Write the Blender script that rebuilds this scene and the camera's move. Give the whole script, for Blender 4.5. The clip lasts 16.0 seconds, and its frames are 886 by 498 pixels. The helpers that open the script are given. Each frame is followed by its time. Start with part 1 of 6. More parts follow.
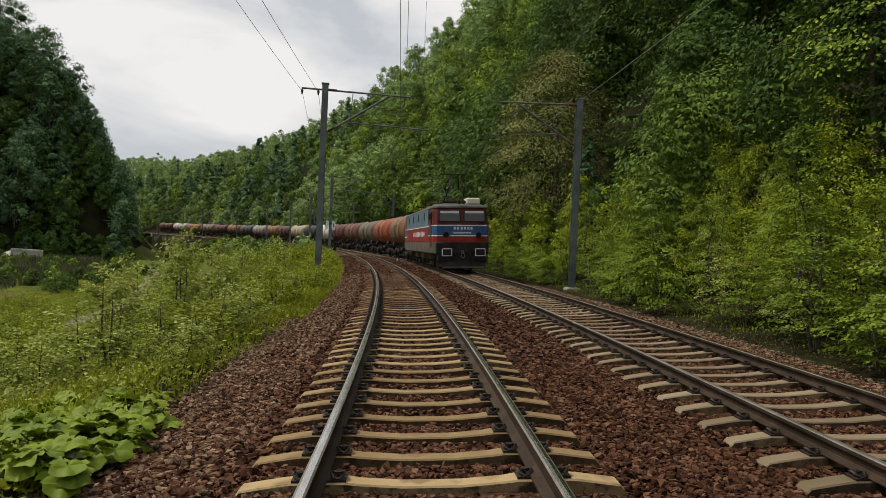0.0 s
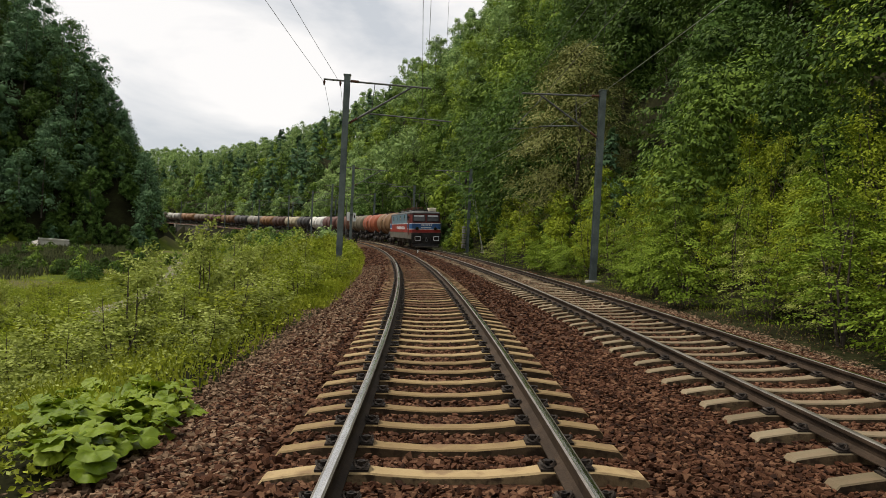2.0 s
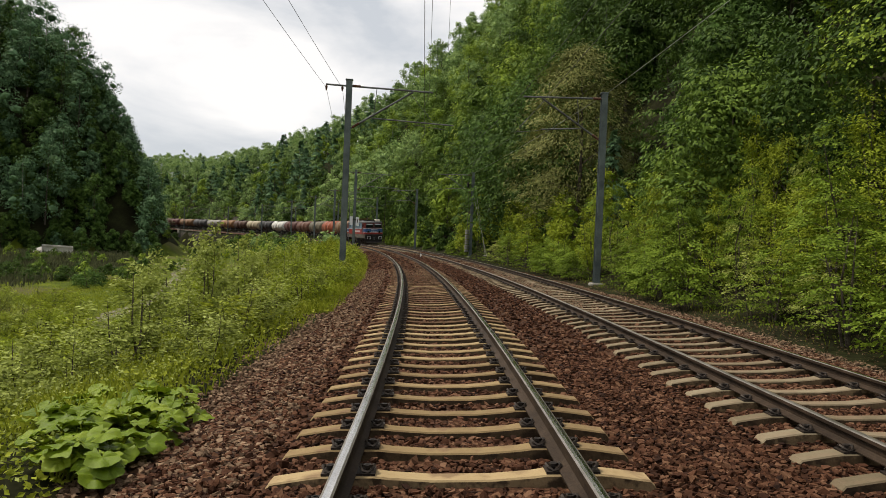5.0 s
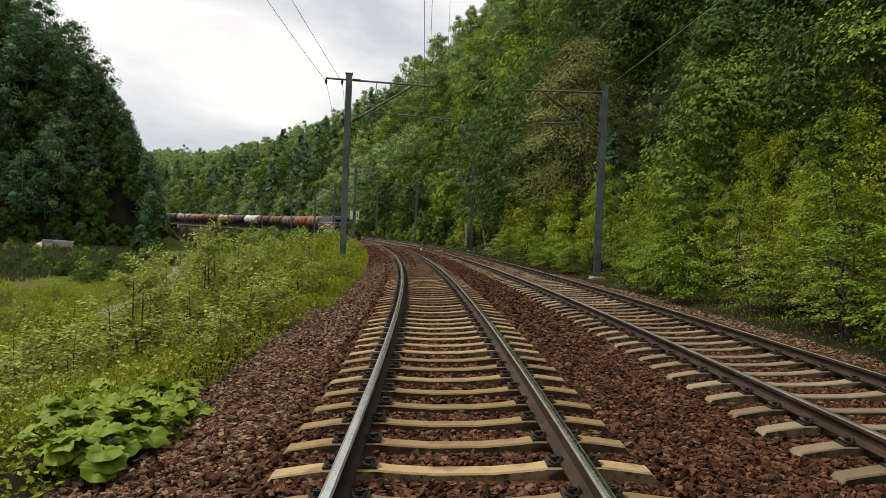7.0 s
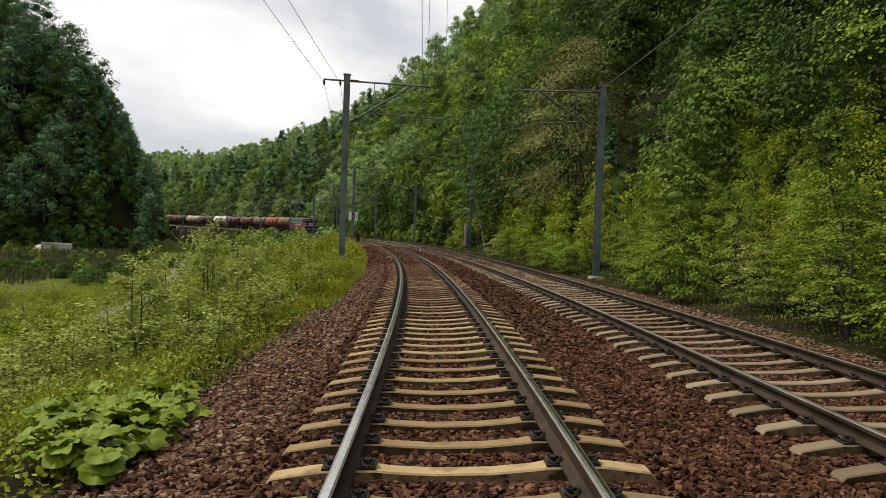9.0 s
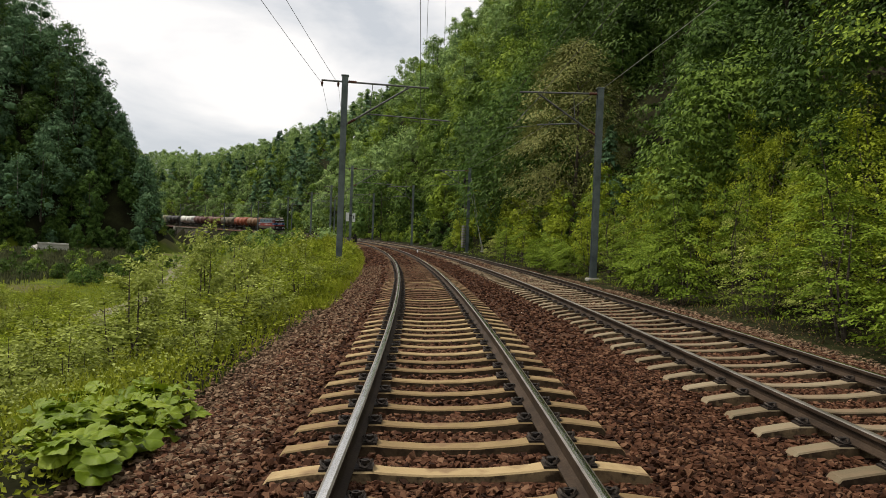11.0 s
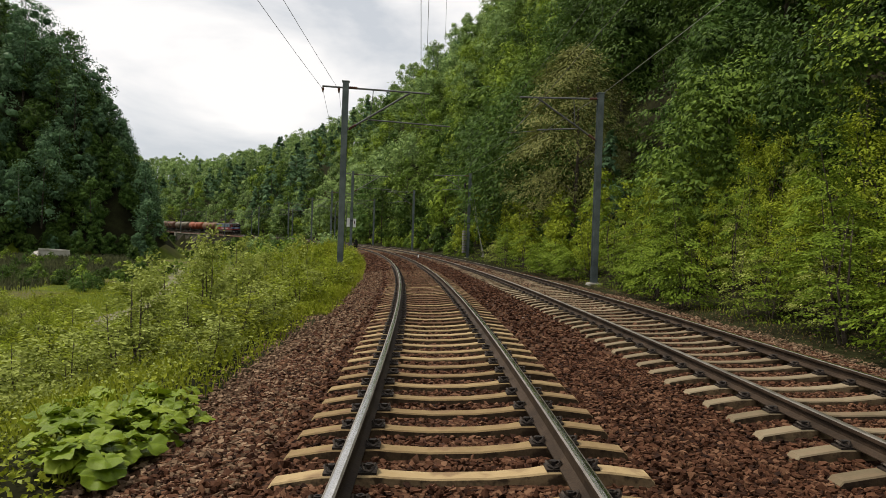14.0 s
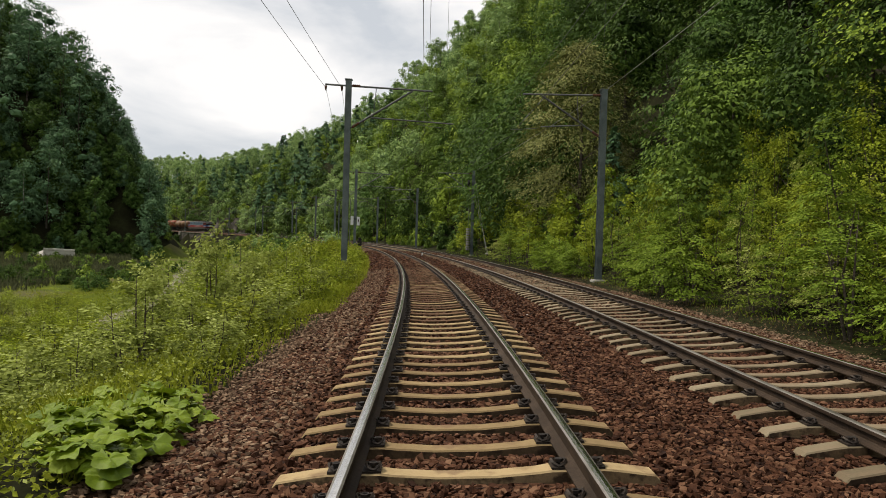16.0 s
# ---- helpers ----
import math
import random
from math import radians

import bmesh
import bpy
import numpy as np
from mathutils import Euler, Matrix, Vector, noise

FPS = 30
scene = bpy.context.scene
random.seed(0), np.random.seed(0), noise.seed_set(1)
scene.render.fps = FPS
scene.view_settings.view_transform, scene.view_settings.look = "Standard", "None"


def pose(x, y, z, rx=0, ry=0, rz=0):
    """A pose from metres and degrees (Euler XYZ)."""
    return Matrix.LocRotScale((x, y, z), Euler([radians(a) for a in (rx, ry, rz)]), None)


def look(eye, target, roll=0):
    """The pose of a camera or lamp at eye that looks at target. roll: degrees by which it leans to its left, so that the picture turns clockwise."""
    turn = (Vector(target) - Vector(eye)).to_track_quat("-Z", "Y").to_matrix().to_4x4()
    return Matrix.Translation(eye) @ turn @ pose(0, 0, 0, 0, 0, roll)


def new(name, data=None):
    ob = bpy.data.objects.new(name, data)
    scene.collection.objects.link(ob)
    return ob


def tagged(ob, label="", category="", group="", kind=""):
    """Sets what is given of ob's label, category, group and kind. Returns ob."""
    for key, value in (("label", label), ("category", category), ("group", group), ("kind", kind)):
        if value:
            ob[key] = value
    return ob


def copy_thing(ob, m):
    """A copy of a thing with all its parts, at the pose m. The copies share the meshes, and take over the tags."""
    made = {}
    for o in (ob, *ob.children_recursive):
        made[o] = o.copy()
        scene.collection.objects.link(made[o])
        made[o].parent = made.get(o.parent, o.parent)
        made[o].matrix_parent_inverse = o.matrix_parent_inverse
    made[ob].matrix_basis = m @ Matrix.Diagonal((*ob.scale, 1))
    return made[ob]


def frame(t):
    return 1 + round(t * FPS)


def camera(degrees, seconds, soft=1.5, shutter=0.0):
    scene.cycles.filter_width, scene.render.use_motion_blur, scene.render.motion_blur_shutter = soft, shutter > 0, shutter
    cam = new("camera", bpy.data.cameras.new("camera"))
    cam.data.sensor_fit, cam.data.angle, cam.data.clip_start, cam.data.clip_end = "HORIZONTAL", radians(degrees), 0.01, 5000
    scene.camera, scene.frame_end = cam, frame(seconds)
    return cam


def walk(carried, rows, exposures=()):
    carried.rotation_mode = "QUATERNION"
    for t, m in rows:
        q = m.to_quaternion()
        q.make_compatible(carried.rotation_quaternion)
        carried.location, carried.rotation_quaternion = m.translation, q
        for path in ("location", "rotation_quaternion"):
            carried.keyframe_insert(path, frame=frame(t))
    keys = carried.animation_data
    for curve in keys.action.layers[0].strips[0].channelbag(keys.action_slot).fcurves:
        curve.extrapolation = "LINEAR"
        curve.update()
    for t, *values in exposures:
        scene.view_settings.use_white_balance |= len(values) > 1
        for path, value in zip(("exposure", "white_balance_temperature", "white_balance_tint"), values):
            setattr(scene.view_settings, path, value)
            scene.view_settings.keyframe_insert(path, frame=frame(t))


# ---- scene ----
cam = camera(63.73, 16.0, soft=0.6)

walk(cam, [
    (0.0, pose(-0.158, 0.012, 1.393, 89.671, -2.491, -1.697)),
    (0.5, pose(-0.164, 0.020, 1.389, 89.426, -2.585, -1.267)),
    (1.0, pose(-0.173, 0.037, 1.378, 89.098, -2.692, -0.904)),
    (1.5, pose(-0.180, 0.043, 1.381, 88.962, -2.833, -0.398)),
    (2.0, pose(-0.182, 0.043, 1.380, 88.956, -2.835, -0.062)),
    (2.5, pose(-0.181, 0.047, 1.378, 88.991, -2.821, 0.012)),
    (3.0, pose(-0.186, 0.032, 1.381, 89.095, -2.586, 0.008)),
    (3.5, pose(-0.191, 0.027, 1.383, 89.201, -2.514, 0.130)),
    (4.0, pose(-0.190, 0.024, 1.387, 89.319, -2.346, 0.168)),
    (6.5, pose(-0.198, 0.017, 1.377, 88.895, -2.445, 0.157)),
    (7.0, pose(-0.197, 0.020, 1.380, 88.765, -2.271, 0.177)),
    (7.5, pose(-0.192, 0.028, 1.378, 88.712, -2.277, 0.093)),
    (8.0, pose(-0.196, 0.025, 1.376, 88.754, -2.518, -0.007)),
    (8.5, pose(-0.193, 0.027, 1.376, 88.780, -2.155, 0.096)),
    (9.0, pose(-0.189, 0.028, 1.377, 88.812, -1.971, 0.101)),
    (11.5, pose(-0.195, 0.019, 1.380, 88.922, -2.170, -0.130)),
    (12.0, pose(-0.201, 0.013, 1.381, 88.927, -2.147, -0.105)),
    (12.5, pose(-0.206, 0.002, 1.379, 89.002, -2.295, -0.127)),
    (13.0, pose(-0.207, -0.004, 1.378, 89.154, -2.245, -0.064)),
    (13.5, pose(-0.208, -0.010, 1.379, 89.290, -2.183, -0.014)),
    (14.0, pose(-0.207, -0.016, 1.377, 89.330, -1.982, -0.065)),
    (14.5, pose(-0.207, -0.009, 1.376, 89.122, -2.011, -0.170)),
    (15.0, pose(-0.208, -0.003, 1.375, 88.928, -1.682, -0.023)),
    (15.5, pose(-0.208, -0.002, 1.377, 89.030, -1.873, 0.077)),
    (16.0, pose(-0.204, 0.000, 1.377, 89.130, -1.669, 0.245)),
], exposures=[(0.0, -0.28, 6750, 11), (1.0, -0.19, 6750, 11), (3.0, -0.06, 6750, 11), (16.0, -0.06, 6750, 11)])

# ---- sky and sun: bright overcast, a veiled sun high on the left ----
SUN_ELEVATION, SUN_AZIMUTH = 58.0, -74.0      # degrees; azimuth from +y towards +x


def make_world():
    world = bpy.data.worlds.new("overcast_sky")
    scene.world = world
    world.use_nodes = True
    nt = world.node_tree
    nt.nodes.clear()
    out = nt.nodes.new("ShaderNodeOutputWorld")
    sky = nt.nodes.new("ShaderNodeTexSky")
    sky.sky_type, sky.sun_disc = "NISHITA", False
    sky.sun_elevation, sky.sun_rotation = radians(SUN_ELEVATION), radians(SUN_AZIMUTH)
    clear = nt.nodes.new("ShaderNodeBackground")
    clear.inputs["Strength"].default_value = 0.1
    nt.links.new(sky.outputs[0], clear.inputs["Color"])
    tc = nt.nodes.new("ShaderNodeTexCoord")
    mp = nt.nodes.new("ShaderNodeMapping")
    mp.inputs["Scale"].default_value = (1.0, 1.0, 2.6)
    mp.inputs["Location"].default_value = (0.35, 0.1, 0.0)
    nt.links.new(tc.outputs["Generated"], mp.inputs["Vector"])
    ns = nt.nodes.new("ShaderNodeTexNoise")
    ns.inputs["Scale"].default_value = 2.6
    ns.inputs["Detail"].default_value = 7
    ns.inputs["Roughness"].default_value = 0.5
    ns.inputs["Distortion"].default_value = 0.3
    nt.links.new(mp.outputs[0], ns.inputs["Vector"])
    rp = nt.nodes.new("ShaderNodeValToRGB")
    rp.color_ramp.elements[0].position, rp.color_ramp.elements[0].color = 0.36, (0.60, 0.645, 0.70, 1)
    rp.color_ramp.elements[1].position, rp.color_ramp.elements[1].color = 0.53, (1.0, 1.0, 1.0, 1)
    nt.links.new(ns.outputs["Fac"], rp.inputs[0])
    cloud = nt.nodes.new("ShaderNodeBackground")
    cloud.inputs["Strength"].default_value = 1.12
    nt.links.new(rp.outputs[0], cloud.inputs["Color"])
    mix = nt.nodes.new("ShaderNodeMixShader")
    mix.inputs[0].default_value = 0.9
    nt.links.new(clear.outputs[0], mix.inputs[1])
    nt.links.new(cloud.outputs[0], mix.inputs[2])
    nt.links.new(mix.outputs[0], out.inputs["Surface"])


make_world()
sun_data = bpy.data.lights.new("sun", "SUN")
sun_data.energy, sun_data.angle, sun_data.color = 4.1, radians(10), (1.0, 0.93, 0.80)
sun = new("sun", sun_data)
_el, _az = radians(SUN_ELEVATION), radians(SUN_AZIMUTH)
sun.matrix_world = look(Vector((math.sin(_az) * math.cos(_el), math.cos(_az) * math.cos(_el), math.sin(_el))) * 200, (0, 0, 0))


# ---- materials ----
def material(name, colors, rough=0.6, metal=0.0, scale=8.0, fine=60.0, bump=0.2, leaf=0.0, by="noise", spec=0.18, stain=None, mix=0.55):
    """A procedural surface: a ramp over two scales of noise (or a random value per leaf or piece), with relief."""
    m = bpy.data.materials.new(name)
    m.use_nodes = True
    nt = m.node_tree
    b = nt.nodes["Principled BSDF"]
    out = nt.nodes["Material Output"]
    b.inputs["Roughness"].default_value = rough
    b.inputs["Metallic"].default_value = metal
    b.inputs["Specular IOR Level"].default_value = spec
    tc = nt.nodes.new("ShaderNodeTexCoord")
    n1 = nt.nodes.new("ShaderNodeTexNoise")
    n1.inputs["Scale"].default_value, n1.inputs["Detail"].default_value = scale, 5
    n2 = nt.nodes.new("ShaderNodeTexNoise")
    n2.inputs["Scale"].default_value, n2.inputs["Detail"].default_value = fine, 3
    for n in (n1, n2):
        nt.links.new(tc.outputs["Object"], n.inputs["Vector"])
    mixv = nt.nodes.new("ShaderNodeMath")
    mixv.operation = "MULTIPLY_ADD"
    mixv.inputs[1].default_value = 0.35
    nt.links.new(n2.outputs["Fac"], mixv.inputs[0])
    half = nt.nodes.new("ShaderNodeMath")
    half.operation = "MULTIPLY"
    half.inputs[1].default_value = 0.65
    nt.links.new(n1.outputs["Fac"], half.inputs[0])
    nt.links.new(half.outputs[0], mixv.inputs[2])
    value = mixv.outputs[0]
    lo, hi = 0.36, 0.64
    if by == "island":
        geo = nt.nodes.new("ShaderNodeNewGeometry")
        a = nt.nodes.new("ShaderNodeMath")
        a.operation = "MULTIPLY_ADD"
        a.inputs[1].default_value = mix
        nt.links.new(geo.outputs["Random Per Island"], a.inputs[0])
        sc = nt.nodes.new("ShaderNodeMath")
        sc.operation = "MULTIPLY"
        sc.inputs[1].default_value = 1 - mix
        nt.links.new(value, sc.inputs[0])
        nt.links.new(sc.outputs[0], a.inputs[2])
        value, lo, hi = a.outputs[0], 0.5 - 0.27 * mix - 0.15, 0.5 + 0.27 * mix + 0.15
    elif by == "object":
        info = nt.nodes.new("ShaderNodeObjectInfo")
        a = nt.nodes.new("ShaderNodeMath")
        a.operation = "MULTIPLY_ADD"
        a.inputs[1].default_value = 0.5
        nt.links.new(info.outputs["Random"], a.inputs[0])
        sc = nt.nodes.new("ShaderNodeMath")
        sc.operation = "MULTIPLY"
        sc.inputs[1].default_value = 0.6
        nt.links.new(value, sc.inputs[0])
        nt.links.new(sc.outputs[0], a.inputs[2])
        value, lo, hi = a.outputs[0], 0.25, 0.8
    rp = nt.nodes.new("ShaderNodeValToRGB")
    els = rp.color_ramp.elements
    while len(els) < len(colors):
        els.new(0.5)
    for i, c in enumerate(colors):
        els[i].position = lo + (hi - lo) * i / max(1, len(colors) - 1)
        els[i].color = (*c, 1)
    nt.links.new(value, rp.inputs[0])
    color = rp.outputs[0]
    if stain:
        n3 = nt.nodes.new("ShaderNodeTexNoise")
        n3.inputs["Scale"].default_value, n3.inputs["Detail"].default_value = stain[1], 6
        nt.links.new(tc.outputs["Object"], n3.inputs["Vector"])
        r3 = nt.nodes.new("ShaderNodeMapRange")
        r3.inputs["From Min"].default_value, r3.inputs["From Max"].default_value = stain[2], stain[2] + 0.12
        r3.inputs["To Max"].default_value = stain[3]
        nt.links.new(n3.outputs["Fac"], r3.inputs["Value"])
        mx = nt.nodes.new("ShaderNodeMix")
        mx.data_type = "RGBA"
        nt.links.new(r3.outputs[0], mx.inputs["Factor"])
        nt.links.new(color, mx.inputs["A"])
        mx.inputs["B"].default_value = (*stain[0], 1)
        color = mx.outputs["Result"]
    nt.links.new(color, b.inputs["Base Color"])
    if bump:
        bp = nt.nodes.new("ShaderNodeBump")
        bp.inputs["Strength"].default_value = bump
        bp.inputs["Distance"].default_value = 0.02
        nt.links.new(mixv.outputs[0], bp.inputs["Height"])
        nt.links.new(bp.outputs[0], b.inputs["Normal"])
    if leaf:
        tr = nt.nodes.new("ShaderNodeBsdfTranslucent")
        nt.links.new(color, tr.inputs["Color"])
        ms = nt.nodes.new("ShaderNodeMixShader")
        ms.inputs[0].default_value = leaf
        nt.links.new(b.outputs[0], ms.inputs[1])
        nt.links.new(tr.outputs[0], ms.inputs[2])
        nt.links.new(ms.outputs[0], out.inputs["Surface"])
    return m


def leaf_material(name, dark, mid, light, rough=0.55, leaf=0.15):
    # dark end cut to 0.30, putting shade between leaf clumps into the colour
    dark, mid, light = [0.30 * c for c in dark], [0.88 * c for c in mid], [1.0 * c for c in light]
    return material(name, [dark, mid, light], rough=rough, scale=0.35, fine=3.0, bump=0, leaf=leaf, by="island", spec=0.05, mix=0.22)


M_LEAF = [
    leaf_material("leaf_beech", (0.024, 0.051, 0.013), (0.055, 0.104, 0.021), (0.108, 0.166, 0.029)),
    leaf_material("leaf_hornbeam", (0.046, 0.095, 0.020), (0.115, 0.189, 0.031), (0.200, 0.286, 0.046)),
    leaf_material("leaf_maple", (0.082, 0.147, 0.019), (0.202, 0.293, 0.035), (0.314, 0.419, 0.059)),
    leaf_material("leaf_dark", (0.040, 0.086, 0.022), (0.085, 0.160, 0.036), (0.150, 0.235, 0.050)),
    # spruce green, lifted and blued to put the valley hill's haze into it
    leaf_material("leaf_spruce_haze", (0.062, 0.125, 0.066), (0.110, 0.205, 0.102), (0.165, 0.270, 0.122)),
    # paler, bluer green: haze over the far slopes put into the leaf colour
    leaf_material("leaf_far_haze", (0.125, 0.215, 0.090), (0.250, 0.375, 0.130), (0.400, 0.520, 0.165)),
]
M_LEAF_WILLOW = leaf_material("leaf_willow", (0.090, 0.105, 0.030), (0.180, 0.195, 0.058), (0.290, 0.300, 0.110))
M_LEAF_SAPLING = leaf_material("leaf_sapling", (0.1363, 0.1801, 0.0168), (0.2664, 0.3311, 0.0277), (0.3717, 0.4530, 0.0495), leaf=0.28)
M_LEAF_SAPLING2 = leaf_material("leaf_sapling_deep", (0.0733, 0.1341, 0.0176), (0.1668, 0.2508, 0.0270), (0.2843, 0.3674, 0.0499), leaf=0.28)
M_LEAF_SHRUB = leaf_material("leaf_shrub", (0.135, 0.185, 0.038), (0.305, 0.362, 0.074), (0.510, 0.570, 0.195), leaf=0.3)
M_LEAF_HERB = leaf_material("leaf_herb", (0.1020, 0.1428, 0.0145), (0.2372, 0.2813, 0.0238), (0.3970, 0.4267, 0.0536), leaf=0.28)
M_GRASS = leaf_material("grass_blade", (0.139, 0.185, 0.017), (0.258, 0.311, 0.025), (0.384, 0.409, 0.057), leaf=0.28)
M_REED = leaf_material("dry_reed", (0.052, 0.056, 0.031), (0.094, 0.102, 0.053), (0.150, 0.163, 0.078), leaf=0.2)
M_LITTER = leaf_material("dry_leaf_litter", (0.05, 0.034, 0.02), (0.11, 0.075, 0.042), (0.20, 0.145, 0.085), leaf=0.1)
M_BUTTERBUR = material("butterbur_leaf", [(0.0805, 0.1342, 0.0069), (0.1409, 0.2079, 0.0110), (0.2147, 0.2817, 0.0234)], rough=0.45, scale=6, fine=40, bump=0.5, leaf=0.22, by="object")
M_BARK = material("bark", [(0.035, 0.028, 0.020), (0.075, 0.062, 0.048), (0.12, 0.105, 0.085)], spec=0.12, rough=0.9, scale=4, fine=30, bump=0.6)
M_BARK_PALE = material("bark_pale", [(0.14, 0.13, 0.11), (0.26, 0.25, 0.22), (0.36, 0.35, 0.31)], spec=0.12, rough=0.9, scale=3, fine=24, bump=0.5)
# humus near black: shadow in the gaps between crowns put into its colour
M_SOIL = material("shade_dark_ground", [(0.008, 0.008, 0.004), (0.015, 0.016, 0.007), (0.026, 0.030, 0.011)], spec=0.03, rough=0.95, scale=0.35, fine=5, bump=0.5)
M_MEADOW = material("meadow_ground", [(0.0384, 0.0565, 0.0035), (0.0660, 0.0905, 0.0053), (0.1080, 0.1301, 0.0088)], spec=0.12, rough=0.95, scale=0.5, fine=9, bump=0.6, stain=((0.0840, 0.0746, 0.0299), 0.12, 0.52, 0.8))
M_PATH = material("dirt_path", [(0.09, 0.085, 0.05), (0.15, 0.14, 0.095), (0.22, 0.205, 0.155)], spec=0.12, rough=0.95, scale=0.9, fine=14, bump=0.5, stain=((0.11, 0.15, 0.04), 0.7, 0.52, 0.8))
M_BALLAST = material("ballast_bed", [(0.0090, 0.0037, 0.0023), (0.0338, 0.0150, 0.0075), (0.0750, 0.0345, 0.0188), (0.1425, 0.0788, 0.0465)], spec=0.12, rough=0.9, scale=14, fine=34, bump=1.0, stain=((0.0315, 0.0165, 0.0097), 0.5, 0.55, 0.5))
M_STONE = material("ballast_stone", [(0.0103, 0.0040, 0.0022), (0.0434, 0.0172, 0.0086), (0.0844, 0.0363, 0.0193), (0.1506, 0.0806, 0.0464)], spec=0.12, rough=0.85, scale=9, fine=70, bump=0.4, by="island")
M_STONE_GREY = material("shoulder_stone", [(0.0607, 0.0377, 0.0238), (0.1458, 0.0936, 0.0587), (0.2565, 0.1755, 0.1150)], spec=0.12, rough=0.88, scale=9, fine=70, bump=0.4, by="island")
M_SLEEPER = material("sleeper_concrete", [(0.15, 0.104, 0.052), (0.245, 0.177, 0.090), (0.345, 0.258, 0.140)], spec=0.12, rough=0.88, scale=3.5, fine=55, bump=0.6, by="object", stain=((0.16, 0.10, 0.06), 4.5, 0.53, 0.7))
M_SLEEPER_PALE = material("sleeper_concrete_pale", [(0.0984, 0.0775, 0.0476), (0.1548, 0.1246, 0.0797), (0.2230, 0.1843, 0.1224)], spec=0.12, rough=0.88, scale=3.5, fine=55, bump=0.35, by="object", stain=((0.1837, 0.1271, 0.0832), 2.2, 0.52, 0.6))
# streaky grime, with the flanks' shade put into the darker base colour
M_SLEEPER_SIDE = material("grimy_shaded_flank", [(0.030, 0.020, 0.012), (0.085, 0.058, 0.032), (0.19, 0.135, 0.075)], spec=0.12, rough=0.95, scale=13, fine=60, bump=0.6, by="object", stain=((0.026, 0.017, 0.011), 10.0, 0.47, 0.85))
M_SLEEPER_RUST = material("rust_stained_sleeper", [(0.085, 0.050, 0.027), (0.150, 0.092, 0.050), (0.235, 0.155, 0.090)], spec=0.12, rough=0.92, scale=3.5, fine=55, bump=0.35, by="object", stain=((0.075, 0.038, 0.022), 2.2, 0.47, 0.75))
M_CONC_PALE = material("pale_concrete", [(0.34, 0.33, 0.29), (0.46, 0.45, 0.41), (0.56, 0.55, 0.51)], rough=0.92, scale=0.7, fine=12, bump=0.4, stain=((0.20, 0.20, 0.15), 0.5, 0.55, 0.6))
M_RAIL_TOP = material("polished_rail_head", [(0.46, 0.44, 0.41), (0.58, 0.56, 0.53), (0.70, 0.68, 0.65)], rough=0.2, metal=1.0, scale=3, fine=80, bump=0.03)
M_RAIL_TOP_DULL = material("dull_rail_head", [(0.20, 0.18, 0.15), (0.27, 0.245, 0.21), (0.36, 0.33, 0.29)], rough=0.42, metal=0.9, scale=3, fine=60, bump=0.05)
M_RAIL = material("rusty_rail_side", [(0.0182, 0.0119, 0.0077), (0.0322, 0.0210, 0.0133), (0.0525, 0.0350, 0.0231)], rough=0.75, scale=3, fine=50, bump=0.25)
M_CLIP = material("oily_fastening", [(0.014, 0.011, 0.010), (0.030, 0.024, 0.020), (0.060, 0.045, 0.036)], rough=0.6, metal=0.3, scale=20, fine=90, bump=0.3)
M_MAST = material("mast_grey_paint", [(0.0650, 0.0806, 0.0806), (0.1014, 0.1235, 0.1222), (0.1534, 0.1820, 0.1781)], rough=0.6, metal=0.0, scale=1.4, fine=30, bump=0.15, stain=((0.1300, 0.0975, 0.0715), 2.0, 0.62, 0.4))
M_STEEL = material("galvanised_tube", [(0.075, 0.080, 0.078), (0.115, 0.12, 0.118), (0.16, 0.165, 0.16)], rough=0.5, metal=0.4, scale=4, fine=40, bump=0.1)
M_WIRE = material("wire", [(0.035, 0.033, 0.030), (0.05, 0.047, 0.043)], rough=0.5, metal=0.6, bump=0)
M_WIRE_PALE = material("pale_wire", [(0.22, 0.22, 0.21), (0.30, 0.30, 0.28)], rough=0.5, metal=0.3, bump=0)
M_INSUL = material("brown_porcelain", [(0.07, 0.030, 0.020), (0.11, 0.048, 0.030)], rough=0.25, bump=0)
M_WHITE = material("white_enamel", [(0.62, 0.64, 0.66), (0.74, 0.75, 0.76)], rough=0.45, scale=4, fine=40, bump=0.05)
M_CONC = material("weathered_concrete", [(0.15, 0.145, 0.125), (0.235, 0.225, 0.20), (0.32, 0.31, 0.28)], rough=0.92, scale=0.7, fine=12, bump=0.4, stain=((0.085, 0.090, 0.06), 0.5, 0.5, 0.7))
M_ROCK = material("cliff_rock", [(0.055, 0.052, 0.044), (0.11, 0.10, 0.085), (0.19, 0.175, 0.15)], spec=0.12, rough=0.95, scale=0.5, fine=6, bump=1.0)
M_RED = material("loco_red_paint", [(0.15, 0.016, 0.014), (0.215, 0.026, 0.021), (0.26, 0.042, 0.034)], rough=0.45, scale=1.6, fine=30, bump=0.05, stain=((0.10, 0.045, 0.035), 1.2, 0.6, 0.5))
M_BLUE = material("loco_blue_paint", [(0.022, 0.062, 0.15), (0.034, 0.092, 0.21), (0.055, 0.125, 0.26)], rough=0.42, scale=1.6, fine=30, bump=0.05, stain=((0.06, 0.07, 0.085), 1.2, 0.6, 0.5))
M_BLUE_PALE = material("loco_faded_blue_paint", [(0.065, 0.115, 0.155), (0.090, 0.150, 0.195), (0.125, 0.190, 0.235)], rough=0.5, scale=1.6, fine=30, bump=0.05)
